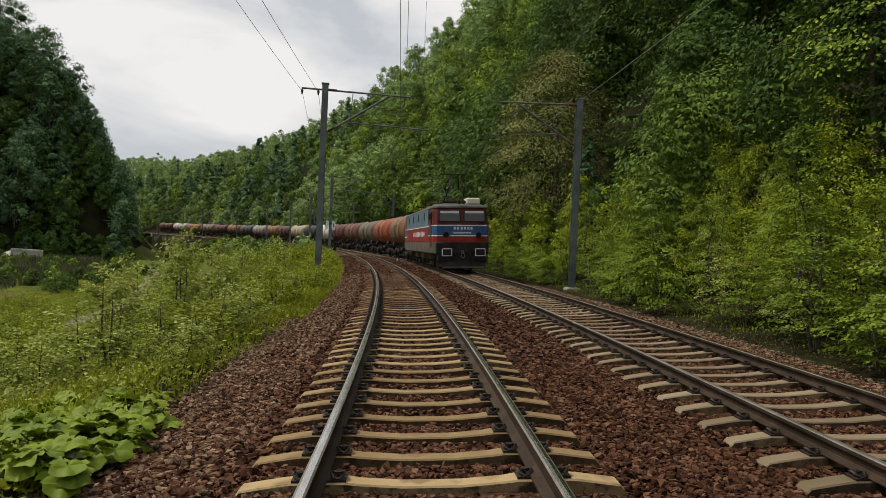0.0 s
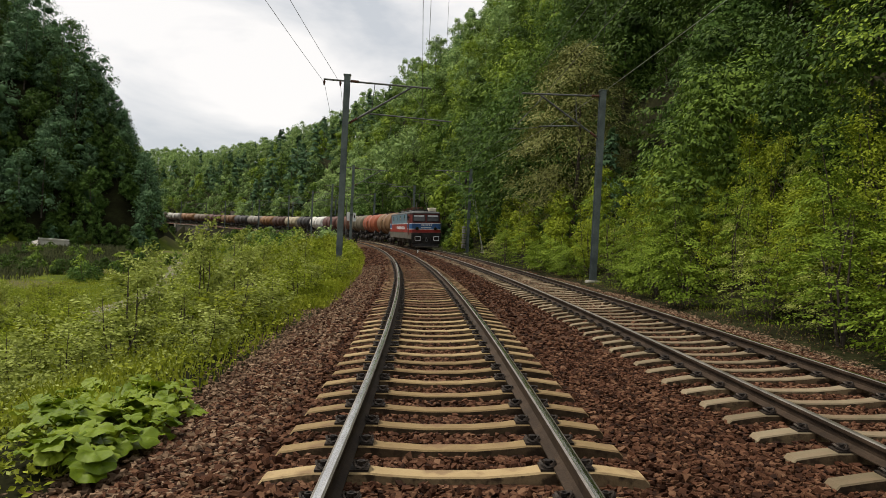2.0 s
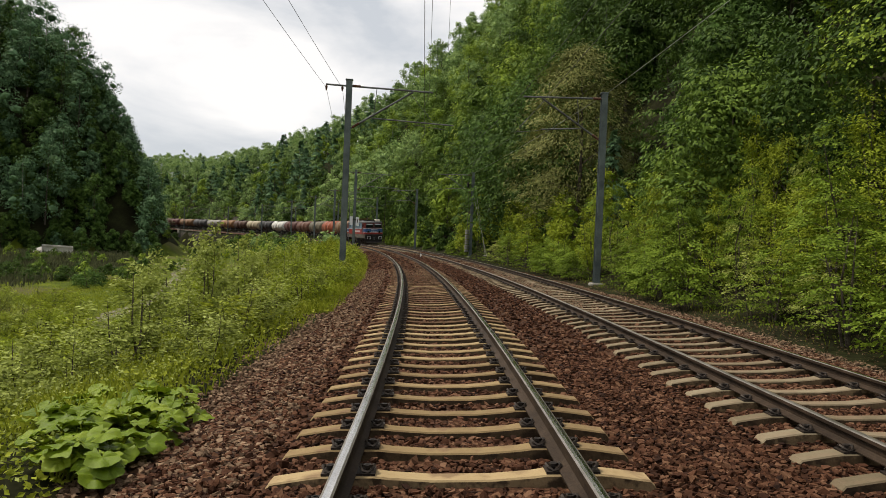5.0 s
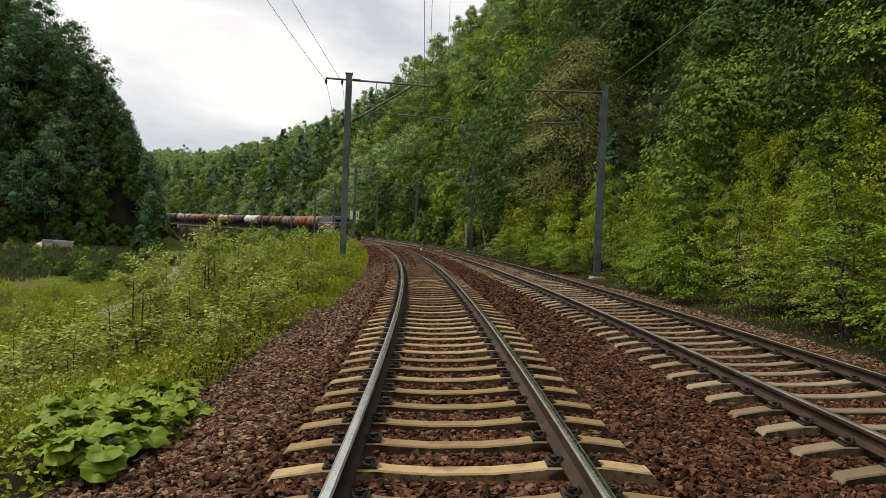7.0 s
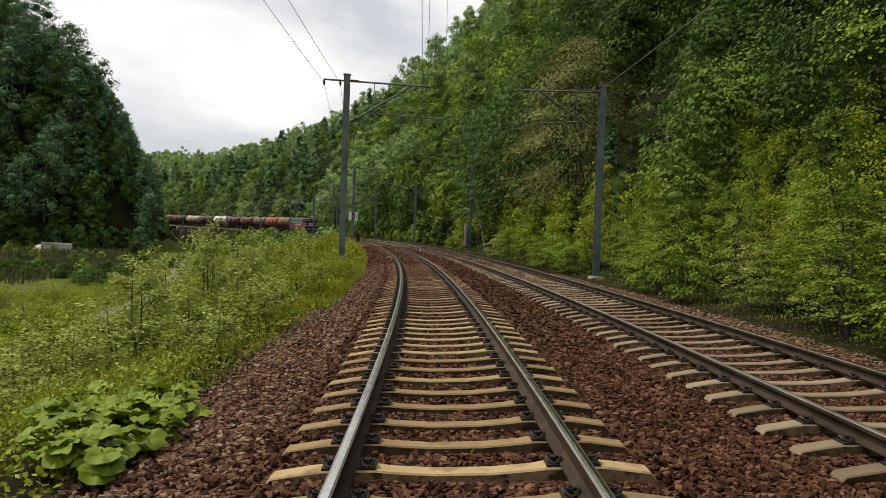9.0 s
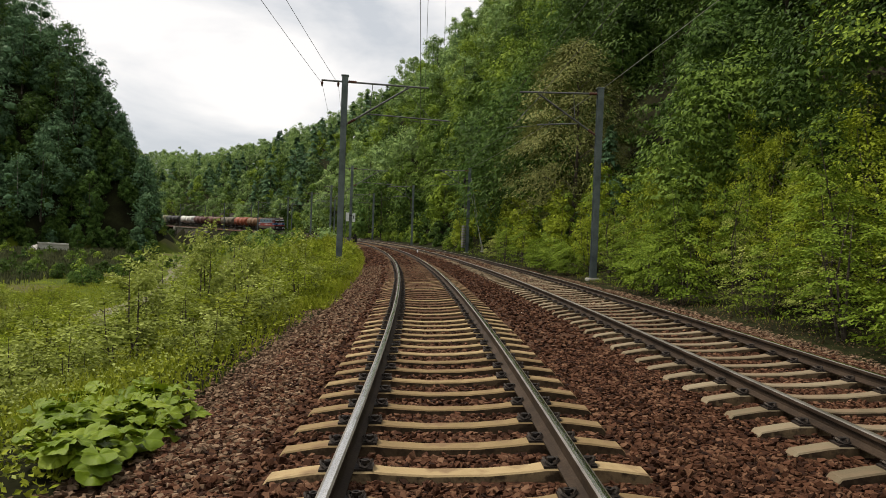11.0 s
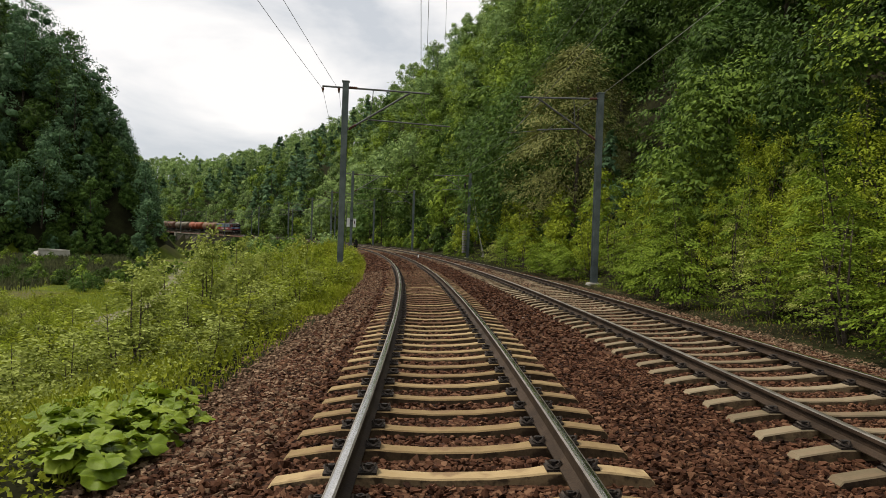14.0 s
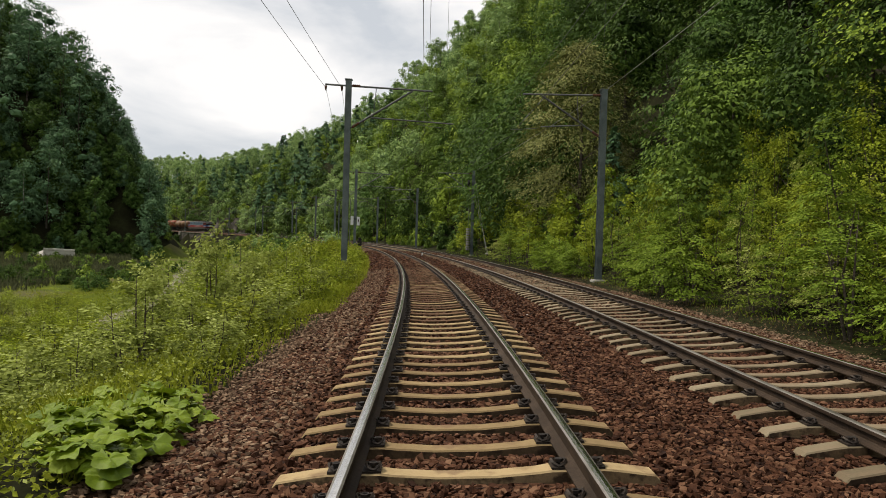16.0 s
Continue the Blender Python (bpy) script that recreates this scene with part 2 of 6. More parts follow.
M_CABRED = material("loco_dark_red_paint", [(0.060, 0.013, 0.012), (0.090, 0.020, 0.018), (0.12, 0.030, 0.027)], rough=0.45, scale=1.6, fine=30, bump=0.05)
M_SKIRT = material("loco_grey_skirt", [(0.060, 0.055, 0.046), (0.090, 0.083, 0.068), (0.13, 0.12, 0.10)], rough=0.7, scale=1.4, fine=25, bump=0.1)
M_ROOF = material("loco_roof_grey", [(0.035, 0.037, 0.037), (0.060, 0.062, 0.062), (0.09, 0.092, 0.09)], rough=0.65, scale=1.6, fine=30, bump=0.1)
M_DARK = material("grimy_black_steel", [(0.010, 0.010, 0.010), (0.020, 0.019, 0.018), (0.036, 0.033, 0.030)], rough=0.7, metal=0.2, scale=3, fine=30, bump=0.2)
M_GLASS = material("dark_cab_glass", [(0.004, 0.006, 0.007), (0.008, 0.011, 0.012)], rough=0.05, bump=0, spec=0.6)
M_CREAM = material("cream_paint", [(0.52, 0.47, 0.36), (0.62, 0.57, 0.46)], rough=0.5, scale=3, fine=30, bump=0.05)
M_WHEEL = material("wheel_steel", [(0.040, 0.034, 0.030), (0.07, 0.06, 0.052)], rough=0.6, metal=0.5, bump=0.1)
TANKS = [
    ("faded brown", (0.165, 0.095, 0.050)), ("orange-red", (0.24, 0.068, 0.034)), ("dark grey-green", (0.120, 0.105, 0.075)),
    ("rusty brown", (0.115, 0.055, 0.038)), ("maroon", (0.090, 0.040, 0.034)), ("chalky white", (0.55, 0.55, 0.52)),
    ("sooty black", (0.035, 0.035, 0.037)), ("dirty cream", (0.34, 0.30, 0.21)), ("dark brown", (0.075, 0.042, 0.032)),
    ("ochre brown", (0.21, 0.115, 0.055)), ("dusty grey", (0.24, 0.23, 0.21)), ("dark grey", (0.06, 0.06, 0.062)),
    ("faded brown", (0.135, 0.072, 0.045)), ("maroon", (0.090, 0.040, 0.034)), ("grey-brown", (0.16, 0.13, 0.10)),
    ("ochre brown", (0.19, 0.12, 0.06)), ("pale grey", (0.36, 0.35, 0.32)), ("dark brown", (0.075, 0.042, 0.032)),
]
M_TANK = {}
for _n, _c in TANKS:
    if _n not in M_TANK:
        M_TANK[_n] = material("tank_" + _n.replace(" ", "_").replace("-", "_"), [tuple(0.72 * v for v in _c), _c, tuple(min(0.8, 1.25 * v + 0.01) for v in _c)], rough=0.55, scale=0.9, fine=12, bump=0.08, stain=((0.06, 0.045, 0.036), 0.8, 0.55, 0.6))


# ---- mesh helpers ----
class Geo:
    """Collects vertices and faces of one part; each face may name a material slot."""

    def __init__(self):
        self.v, self.f, self.m = [], [], []

    def add(self, verts, faces, slot=0):
        o = len(self.v)
        self.v += [tuple(p) for p in verts]
        self.f += [tuple(i + o for i in f) for f in faces]
        self.m += [slot] * len(faces)
        return self

    def box(self, c, size, rot=None, bevel=0.0, slot=0):
        """A box with its twelve edges chamfered by bevel."""
        hx, hy, hz = (s / 2 for s in size)
        b = min(bevel, hx * 0.45, hy * 0.45, hz * 0.45)
        m = Matrix.Translation(c) @ (rot.to_4x4() if rot else Matrix())
        if b <= 0:
            vs = [m @ Vector((x * hx, y * hy, z * hz)) for z in (-1, 1) for y in (-1, 1) for x in (-1, 1)]
            return self.add(vs, [(0, 2, 3, 1), (4, 5, 7, 6), (0, 1, 5, 4), (2, 6, 7, 3), (0, 4, 6, 2), (1, 3, 7, 5)], slot)
        bm = bmesh.new()
        bmesh.ops.create_cube(bm, size=1.0, matrix=Matrix.Diagonal((hx * 2, hy * 2, hz * 2, 1)))
        bmesh.ops.bevel(bm, geom=bm.edges[:], offset=b, segments=1, affect="EDGES")
        bm.verts.index_update()
        self.add([m @ v.co for v in bm.verts], [[v.index for v in f.verts] for f in bm.faces], slot)
        bm.free()
        return self

    def tube(self, pts, radii, n=8, caps=True, slot=0):
        """A round tube through the points."""
        pts = [Vector(p) for p in pts]
        if not isinstance(radii, (list, tuple)):
            radii = [radii] * len(pts)
        rings = []
        for i, p in enumerate(pts):
            d = (pts[min(i + 1, len(pts) - 1)] - pts[max(i - 1, 0)]).normalized()
            a = d.orthogonal().normalized() if abs(d.z) > 0.99 else d.cross(Vector((0, 0, 1))).normalized()
            b = d.cross(a)
            rings += [p + radii[i] * (math.cos(6.28318 * k / n) * a + math.sin(6.28318 * k / n) * b) for k in range(n)]
        fs = [(i * n + k, i * n + (k + 1) % n, (i + 1) * n + (k + 1) % n, (i + 1) * n + k) for i in range(len(pts) - 1) for k in range(n)]
        if caps:
            fs += [tuple(range(n - 1, -1, -1)), tuple(range((len(pts) - 1) * n, len(pts) * n))]
        return self.add(rings, fs, slot)

    def loft(self, rings, caps=True, slot=0, closed=True):
        n = len(rings[0])
        vs = [p for r in rings for p in r]
        kk = n if closed else n - 1
        fs = [(i * n + k, i * n + (k + 1) % n, (i + 1) * n + (k + 1) % n, (i + 1) * n + k) for i in range(len(rings) - 1) for k in range(kk)]
        if caps and closed:
            fs += [tuple(range(n - 1, -1, -1)), tuple(range((len(rings) - 1) * n, len(rings) * n))]
        return self.add(vs, fs, slot)

    def mesh(self, name, mats, smooth=False):
        me = bpy.data.meshes.new(name)
        me.from_pydata(self.v, [], self.f)
        for mt in (mats if isinstance(mats, (list, tuple)) else [mats]):
            me.materials.append(mt)
        me.polygons.foreach_set("material_index", self.m)
        bm = bmesh.new()
        bm.from_mesh(me)
        bmesh.ops.recalc_face_normals(bm, faces=bm.faces[:])
        bm.to_mesh(me)
        bm.free()
        if smooth:
            me.shade_smooth()
        me.update()
        return me


def arrays_mesh(name, V, F, mats, slots=None):
    """A mesh straight from numpy arrays; all faces have the same number of corners."""
    me = bpy.data.meshes.new(name)
    V, F = np.ascontiguousarray(V, dtype=np.float32), np.ascontiguousarray(F, dtype=np.int32)
    me.vertices.add(len(V))
    me.vertices.foreach_set("co", V.ravel())
    me.loops.add(F.size)
    me.loops.foreach_set("vertex_index", F.ravel())
    me.polygons.add(len(F))
    me.polygons.foreach_set("loop_start", np.arange(len(F), dtype=np.int32) * F.shape[1])
    for mt in mats:
        me.materials.append(mt)
    if slots is not None:
        me.polygons.foreach_set("material_index", np.ascontiguousarray(slots, dtype=np.int32))
    me.update(calc_edges=True)
    me.shade_flat()
    return me


def part(name, data, mats=None, parent=None, label="", smooth=False, at=None):
    """Links a Geo or a mesh as one object under a thing or part."""
    me = data.mesh(name, mats, smooth) if isinstance(data, Geo) else data
    ob = new(name, me)
    if parent is not None:
        ob.parent = parent
    if at is not None:
        ob.matrix_basis = at
    if label:
        ob["label"] = label
    return ob


# ---- the line of the railway: a long left-hand curve ----
KNOTS = [0, 15, 30, 45, 60, 80, 100, 130, 160, 200, 250, 330]
BENDS = [0.00335, 0.00221, 0.00214, 0.00173, 0.00236, 0.00247, 0.00223, 0.00244, 0.00198, 0.00208, 0.00267, 0.00210]
LS = np.arange(-60, 760.01, 0.5)
_k = np.where(LS < 0, 0.0, np.interp(LS, KNOTS, BENDS))
_T = np.concatenate([[0], np.cumsum((_k[1:] + _k[:-1]) / 2 * 0.5)])
_mid = (_T[1:] + _T[:-1]) / 2
LX = np.concatenate([[0], np.cumsum(-np.sin(_mid) * 0.5)])
LY = np.concatenate([[-60], -60 + np.cumsum(np.cos(_mid) * 0.5)])
LT = _T
D2 = 4.036                 # distance between the two tracks
CANT = 0.067               # outer rail above inner rail
GAUGE = 0.7525


def rail_z(s):
    return np.interp(s, [0, 60, 120, 200, 330], [0.0, -0.022, 0.166, 0.603, 1.554])


def on_line(s, off, z=0.0):
    """World place at distance s along the line, off metres to its right, z above the rails."""
    t = np.interp(s, LS, LT)
    return Vector((float(np.interp(s, LS, LX) + off * math.cos(t)), float(np.interp(s, LS, LY) + off * math.sin(t)), float(rail_z(s) + z)))


def heading(s):
    return float(np.interp(s, LS, LT))


def turned(s, off, z=0.0, roll=0.0):
    """A pose on the line: y ahead along it, x to the right."""
    return Matrix.Translation(on_line(s, off, z)) @ Matrix.Rotation(heading(s), 4, "Z") @ Matrix.Rotation(-roll, 4, "Y")


def line_coords(x, y):
    """Distance along the line and offset to its right for arrays of places."""
    x, y = np.asarray(x, float).ravel(), np.asarray(y, float).ravel()
    step = 4
    S, O = np.empty_like(x), np.empty_like(x)
    for a in range(0, len(x), 4000):
        xx, yy = x[a:a + 4000], y[a:a + 4000]
        i = ((xx[:, None] - LX[::step]) ** 2 + (yy[:, None] - LY[::step]) ** 2).argmin(1) * step
        dx, dy = xx - LX[i], yy - LY[i]
        t = LT[i]
        S[a:a + 4000] = LS[i] + (-dx * np.sin(t) + dy * np.cos(t))
        O[a:a + 4000] = dx * np.cos(t) + dy * np.sin(t)
    return S, O


def smooth_step(a, b, x):
    t = np.clip((x - a) / (b - a), 0, 1)
    return t * t * (3 - 2 * t)


def wobble(x, y, scale, seed):
    """Cheap smooth unevenness from a few crossed waves."""
    rng = np.random.default_rng(seed)
    out = 0
    for _ in range(5):
        a, p, q = rng.uniform(0, 6.28), rng.uniform(0, 6.28), rng.uniform(0.6, 1.7)
        out = out + np.sin((x * math.cos(a) + y * math.sin(a)) * q / scale + p)
    return out / 5


def ground_z(x, y):
    """Height of the land: track bed, bank and valley on the inside of the curve, steep hills on both sides."""
    x, y = np.asarray(x, float), np.asarray(y, float)
    shape = x.shape
    x, y = x.ravel(), y.ravel()
    S, O = line_coords(x, y)
    rz = rail_z(S)
    h = np.full_like(x, -0.66)
    # bank down to the valley floor
    floor = -4.0 + 0.25 * wobble(x, y, 9, 3) - rz
    floor = floor - 2.6 * smooth_step(195, 245, S) * smooth_step(335, 305, S) * smooth_step(4, 9, -O)      # the stream's hollow
    left = np.interp(-O, [2.4, 3.2, 5.0, 7.5, 13.0], [0, 0, 0.12, 0.36, 1.0])
    open_side = smooth_step(262, 268, S) * smooth_step(350, 304, S)          # the bridge stands free of the bank
    left = np.maximum(left, open_side * smooth_step(3.9, 4.4, -O))
    h = np.where(O < -2.4, -0.5 * (1 - left) + floor * left + 0.08 * wobble(x, y, 1.1, 5) * smooth_step(2.8, 4, -O), h)
    # hill outside of the curve
    slope = np.interp(S, [-60, 120, 200, 300, 380, 520], [1.38, 1.38, 1.34, 0.80, 0.66, 0.58])
    cap = np.interp(S, [-60, 150, 230, 320, 420, 560], [190, 190, 146, 66, 45, 39])
    rise = slope * np.maximum(0, O - 12.5)
    rise = cap * (1 - np.exp(-rise / cap * 1.15))
    rise = rise * (1 + 0.10 * wobble(x, y, 22, 7)) + 1.2 * wobble(x, y, 7, 8) * smooth_step(14, 30, O)
    verge = -0.5 + 0.1 * smooth_step(7.2, 8.5, O) + 1.0 * smooth_step(8.5, 13, O)
    h = np.where(O > 7.0, verge + rise, h)
    # hill inside of the curve, across the valley
    d = np.hypot(x, y)
    u = x * -0.9367 + y * -0.3502
    hill = np.minimum(np.minimum(1.2 * u + 0.034 * u * np.abs(u), 1.7 * (d - 150)), 1.15 * (-O - 16))
    hill = np.where(y > 40, hill, 0)
    hill = np.clip(hill, 0, None)
    hill = 115 * (1 - np.exp(-hill / 115 * 1.1)) * (1 + 0.10 * wobble(x, y, 19, 11))
    h = np.where(O < -10, h + hill, h)
    # the land closes behind the camera and far off
    return (h + rz).reshape(shape)


# ---- the land ----
def make_ground():
    def axis(lo, hi, near_lo, near_hi):
        out, v = [near_lo], near_lo
        while v < near_hi:
            v += 1.0
            out.append(v)
        step = 1.0
        while v < hi:
            step = min(step * 1.09, 5 if v < 330 else 60)
            v += step
            out.append(v)
        v, step = near_lo, 1.0
        while v > lo:
            step = min(step * 1.09, 5 if -210 < v and lo < -1000 else 60)
            v -= step
            out.insert(0, v)
        return np.array(out)
    xs, ys = axis(-1500, 1500, -28, 24), axis(-900, 2200, -6, 70)
    X, Y = np.meshgrid(xs, ys)
    Z = ground_z(X, Y)
    V = np.stack([X, Y, Z], -1).reshape(-1, 3)
    nx, ny = len(xs), len(ys)
    i = np.arange(nx * ny).reshape(ny, nx)
    F = np.stack([i[:-1, :-1], i[:-1, 1:], i[1:, 1:], i[1:, :-1]], -1).reshape(-1, 4)
    C = V[F].mean(1)
    S, O = line_coords(C[:, 0], C[:, 1])
    d = np.hypot(C[:, 0], C[:, 1])
    # the bank keeps the shade-dark soil, for dark gaps between its leaves
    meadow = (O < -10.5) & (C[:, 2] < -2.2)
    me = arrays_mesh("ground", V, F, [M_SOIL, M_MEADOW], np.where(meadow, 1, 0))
    me.shade_smooth()
    tagged(part("ground", me), "wooded valley ground with meadow floor and steep soil slopes", "ground", kind="structure")


make_ground()


def strip(name, mat, ss, section, label, category, jitter=0.0, seed=0):
    """A strip along the line with a cross-section of (offset, height) pairs."""
    rng = np.random.default_rng(seed)
    off = np.array([a for a, _ in section])
    zz = np.array([b for _, b in section])
    t = np.interp(ss, LS, LT)
    X = np.interp(ss, LS, LX)[:, None] + off * np.cos(t)[:, None]
    Y = np.interp(ss, LS, LY)[:, None] + off * np.sin(t)[:, None]
    Z = rail_z(ss)[:, None] + zz + bed_lift(ss[:, None], off[None]) + rng.uniform(-jitter, jitter, (len(ss), len(off)))
    V = np.stack([X, Y, Z], -1).reshape(-1, 3)
    n = len(off)
    i = np.arange(len(V)).reshape(len(ss), n)
    F = np.stack([i[:-1, :-1], i[:-1, 1:], i[1:, 1:], i[1:, :-1]], -1).reshape(-1, 4)
    me = arrays_mesh(name, V, F, [mat])
    me.shade_smooth()
    return tagged(part(name, me), label, category, kind="structure")


def ballast_height(off):
    """Top of the ballast across both tracks, above the rails' level."""
    return np.interp(off, [-3.0, -2.5, -1.75, -1.4, -0.9, 0, 0.5, 0.9, 1.4, 1.9, 2.3, 2.65, 2.95, 3.2, 4.04, 4.5, 4.9, 5.5, 6.0, 6.9, 7.6],
                     [-0.53, -0.49, -0.345, -0.305, -0.270, -0.250, -0.230, -0.218, -0.215, -0.236, -0.275, -0.300, -0.275, -0.242, -0.215, -0.198, -0.182, -0.195, -0.29, -0.45, -0.50])


_off = np.concatenate([np.arange(-2.75, 7.31, 0.2)])
def bed_lift(s, off):
    """Further along, the stones lie higher between the sleepers."""
    return (0.010 * smooth_step(8, 15, s) + 0.018 * smooth_step(20, 40, s) + 0.014 * smooth_step(40, 60, s)) * smooth_step(-2.2, -1.2, off) * smooth_step(6.6, 5.4, off)


ballast = strip("ballast", M_BALLAST, np.concatenate([np.arange(-8, 70, 0.2), np.arange(70, 345, 1.0)]),
                [(a, float(ballast_height(a)) - 0.02) for a in _off],
                "reddish-brown crushed stone ballast bed under both tracks", "ballast", jitter=0.014, seed=4)


# ---- tracks ----
RAIL_SECTION = [(-0.036, -0.009), (-0.022, -0.0024), (0.0, 0.0), (0.022, -0.0024), (0.036, -0.009), (0.037, -0.014), (0.036, -0.038), (0.010, -0.050), (0.009, -0.125),
                (0.030, -0.142), (0.075, -0.158), (0.075, -0.170), (-0.075, -0.170), (-0.075, -0.158), (-0.030, -0.142),
                (-0.009, -0.125), (-0.010, -0.050), (-0.036, -0.038), (-0.037, -0.014)]


def make_rail(parent, off, z, top, lift=0.0):
    ss = np.concatenate([np.arange(-8, 60, 0.6), np.arange(60, 345, 2.0)])
    t = np.interp(ss, LS, LT)
    V = []
    for a, b in RAIL_SECTION:
        b = b if b > -0.06 else -0.05 + (b + 0.05) * (0.12 - lift) / 0.12
        V.append(np.stack([np.interp(ss, LS, LX) + (off + a) * np.cos(t), np.interp(ss, LS, LY) + (off + a) * np.sin(t), rail_z(ss) + z + b], -1))
    V = np.stack(V, 1)
    n = len(RAIL_SECTION)
    i = np.arange(len(ss) * n).reshape(len(ss), n)
    F, slots = [], []
    for k in range(n):
        k2 = (k + 1) % n
        F.append(np.stack([i[:-1, k2], i[:-1, k], i[1:, k], i[1:, k2]], -1))
        slots.append(np.full(len(ss) - 1, 1 if k in (1, 2) else 2 if k in (0, 3) else 0))
    me = arrays_mesh("rail", V.reshape(-1, 3), np.concatenate(F), [M_RAIL, top, M_RAIL_TOP_DULL], np.concatenate(slots))
    return part("rail", me, parent=parent)


def sleeper_mesh(mat, skip=1):
    """A prestressed concrete sleeper: raised rail seats, lower waist, sloped ends."""
    g = Geo()
    xs = [-1.30, -1.27, -1.02, -0.94, -0.58, -0.48, -0.2, 0.2, 0.48, 0.58, 0.94, 1.02, 1.27, 1.30]
    tops = [-0.255, -0.222, -0.186, -0.178, -0.178, -0.192, -0.212, -0.212, -0.192, -0.178, -0.178, -0.186, -0.222, -0.255]
    rings = []
    if skip > 1:
        xs, tops = [-1.3, -0.94, -0.2, 0.2, 0.94, 1.3], [-0.235, -0.178, -0.212, -0.212, -0.178, -0.235]
    for x, t in zip(xs, tops):
        w = 0.080 if abs(x) > 0.5 else 0.072
        rings.append([(x, -w - 0.022, -0.40), (x, -w - 0.006, t - 0.012), (x, -w + 0.004, t), (x, w - 0.004, t), (x, w + 0.006, t - 0.012), (x, w + 0.022, -0.40)])
    g.loft(rings)
    n = len(rings[0])
    # both long flanks get the darker colour of grime and painted shade
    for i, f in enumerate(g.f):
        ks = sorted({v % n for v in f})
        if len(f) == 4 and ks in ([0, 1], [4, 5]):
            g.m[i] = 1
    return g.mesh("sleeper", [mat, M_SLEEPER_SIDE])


def clip_mesh():
    """A rail fastening: ribbed plate, bolt and a looped spring clip."""
    g = Geo()
    g.box((0.10, 0, -0.171), (0.16, 0.15, 0.018))
    loop = []
    for k in range(10):
        a = 6.28318 * k / 9
        loop.append((0.125 + 0.05 * math.cos(a), 0.062 * math.sin(a), -0.142 + 0.016 * math.cos(2 * a)))
    g.tube(loop, 0.011, n=4, caps=False)
    g.tube([(0.125, 0, -0.17), (0.125, 0, -0.122)], 0.016, n=6)
    g.tube([(0.125, 0, -0.142), (0.125, 0, -0.122)], 0.030, n=6)
    return g.mesh("rail_clip", M_CLIP)


def make_track(label, off0, mat, top_l, top_r, lift=0.0):
    """A track; lift: how much lower its rails are than the common section, so that the sleepers lie higher."""
    track = tagged(new("railway_track"), label, "railway track", kind="structure")
    make_rail(track, off0 - GAUGE, -CANT / 2, top_l, lift)
    make_rail(track, off0 + GAUGE, CANT / 2, top_r, lift)
    sleeper, clip, plain = sleeper_mesh(mat), clip_mesh(), sleeper_mesh(M_SLEEPER_RUST if off0 == 0 else mat, 3)
    rusty = sleeper_mesh(M_SLEEPER_RUST)
    rng = random.Random(int(off0 * 10) + 3)
    roll = math.atan(CANT / 1.505)
    phase = 4.69 + (0.12 if off0 == 0 else 0.40)
    s = phase - 0.6 * 14
    while s < 175:
        m = turned(s + rng.uniform(-0.012, 0.012), off0 + rng.uniform(-0.012, 0.012), lift, roll) @ Matrix.Rotation(radians(rng.uniform(-0.4, 0.4)), 4, "Z")
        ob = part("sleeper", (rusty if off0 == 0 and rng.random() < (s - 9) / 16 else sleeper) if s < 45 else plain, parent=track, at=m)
        if 2.0 < s < 42:
            for x, sg in ((-GAUGE, -1), (-GAUGE, 1), (GAUGE, -1), (GAUGE, 1)):
                part("rail_clip", clip, parent=ob, at=Matrix.Translation((x, 0, 0)) @ Matrix.Rotation(0 if sg > 0 else math.pi, 4, "Z"), label="black looped spring clip")
        s += 0.6
    return track


make_track("standard-gauge track with polished rails on tan concrete sleepers", 0.0, M_SLEEPER, M_RAIL_TOP, M_RAIL_TOP)
make_track("standard-gauge track with duller rails on pale concrete sleepers", D2, M_SLEEPER_PALE, M_RAIL_TOP_DULL, M_RAIL_TOP, lift=0.032)


# ---- loose ballast stones ----
def stone_shapes(rng, n=14):
    out = []
    base = np.array([(sx * 0.75, sy * 0.75, sz * 0.75) for sx in (-1, 1) for sy in (-1, 1) for sz in (-1, 1)], float)
    for _ in range(n):
        v = (base + rng.uniform(-0.45, 0.45, base.shape)) * np.array([1.0, rng.uniform(0.6, 1.0), rng.uniform(0.45, 0.75)])
        bm = bmesh.new()
        for p in v:
            bm.verts.new(p)
        bmesh.ops.convex_hull(bm, input=bm.verts[:])
        bmesh.ops.triangulate(bm, faces=bm.faces[:])
        loose = [q for q in bm.verts if not q.link_faces]
        bmesh.ops.delete(bm, geom=loose, context="VERTS")
        bm.verts.index_update()
        out.append((np.array([q.co[:] for q in bm.verts]), np.array([[q.index for q in f.verts] for f in bm.faces])))
        bm.free()
    return out


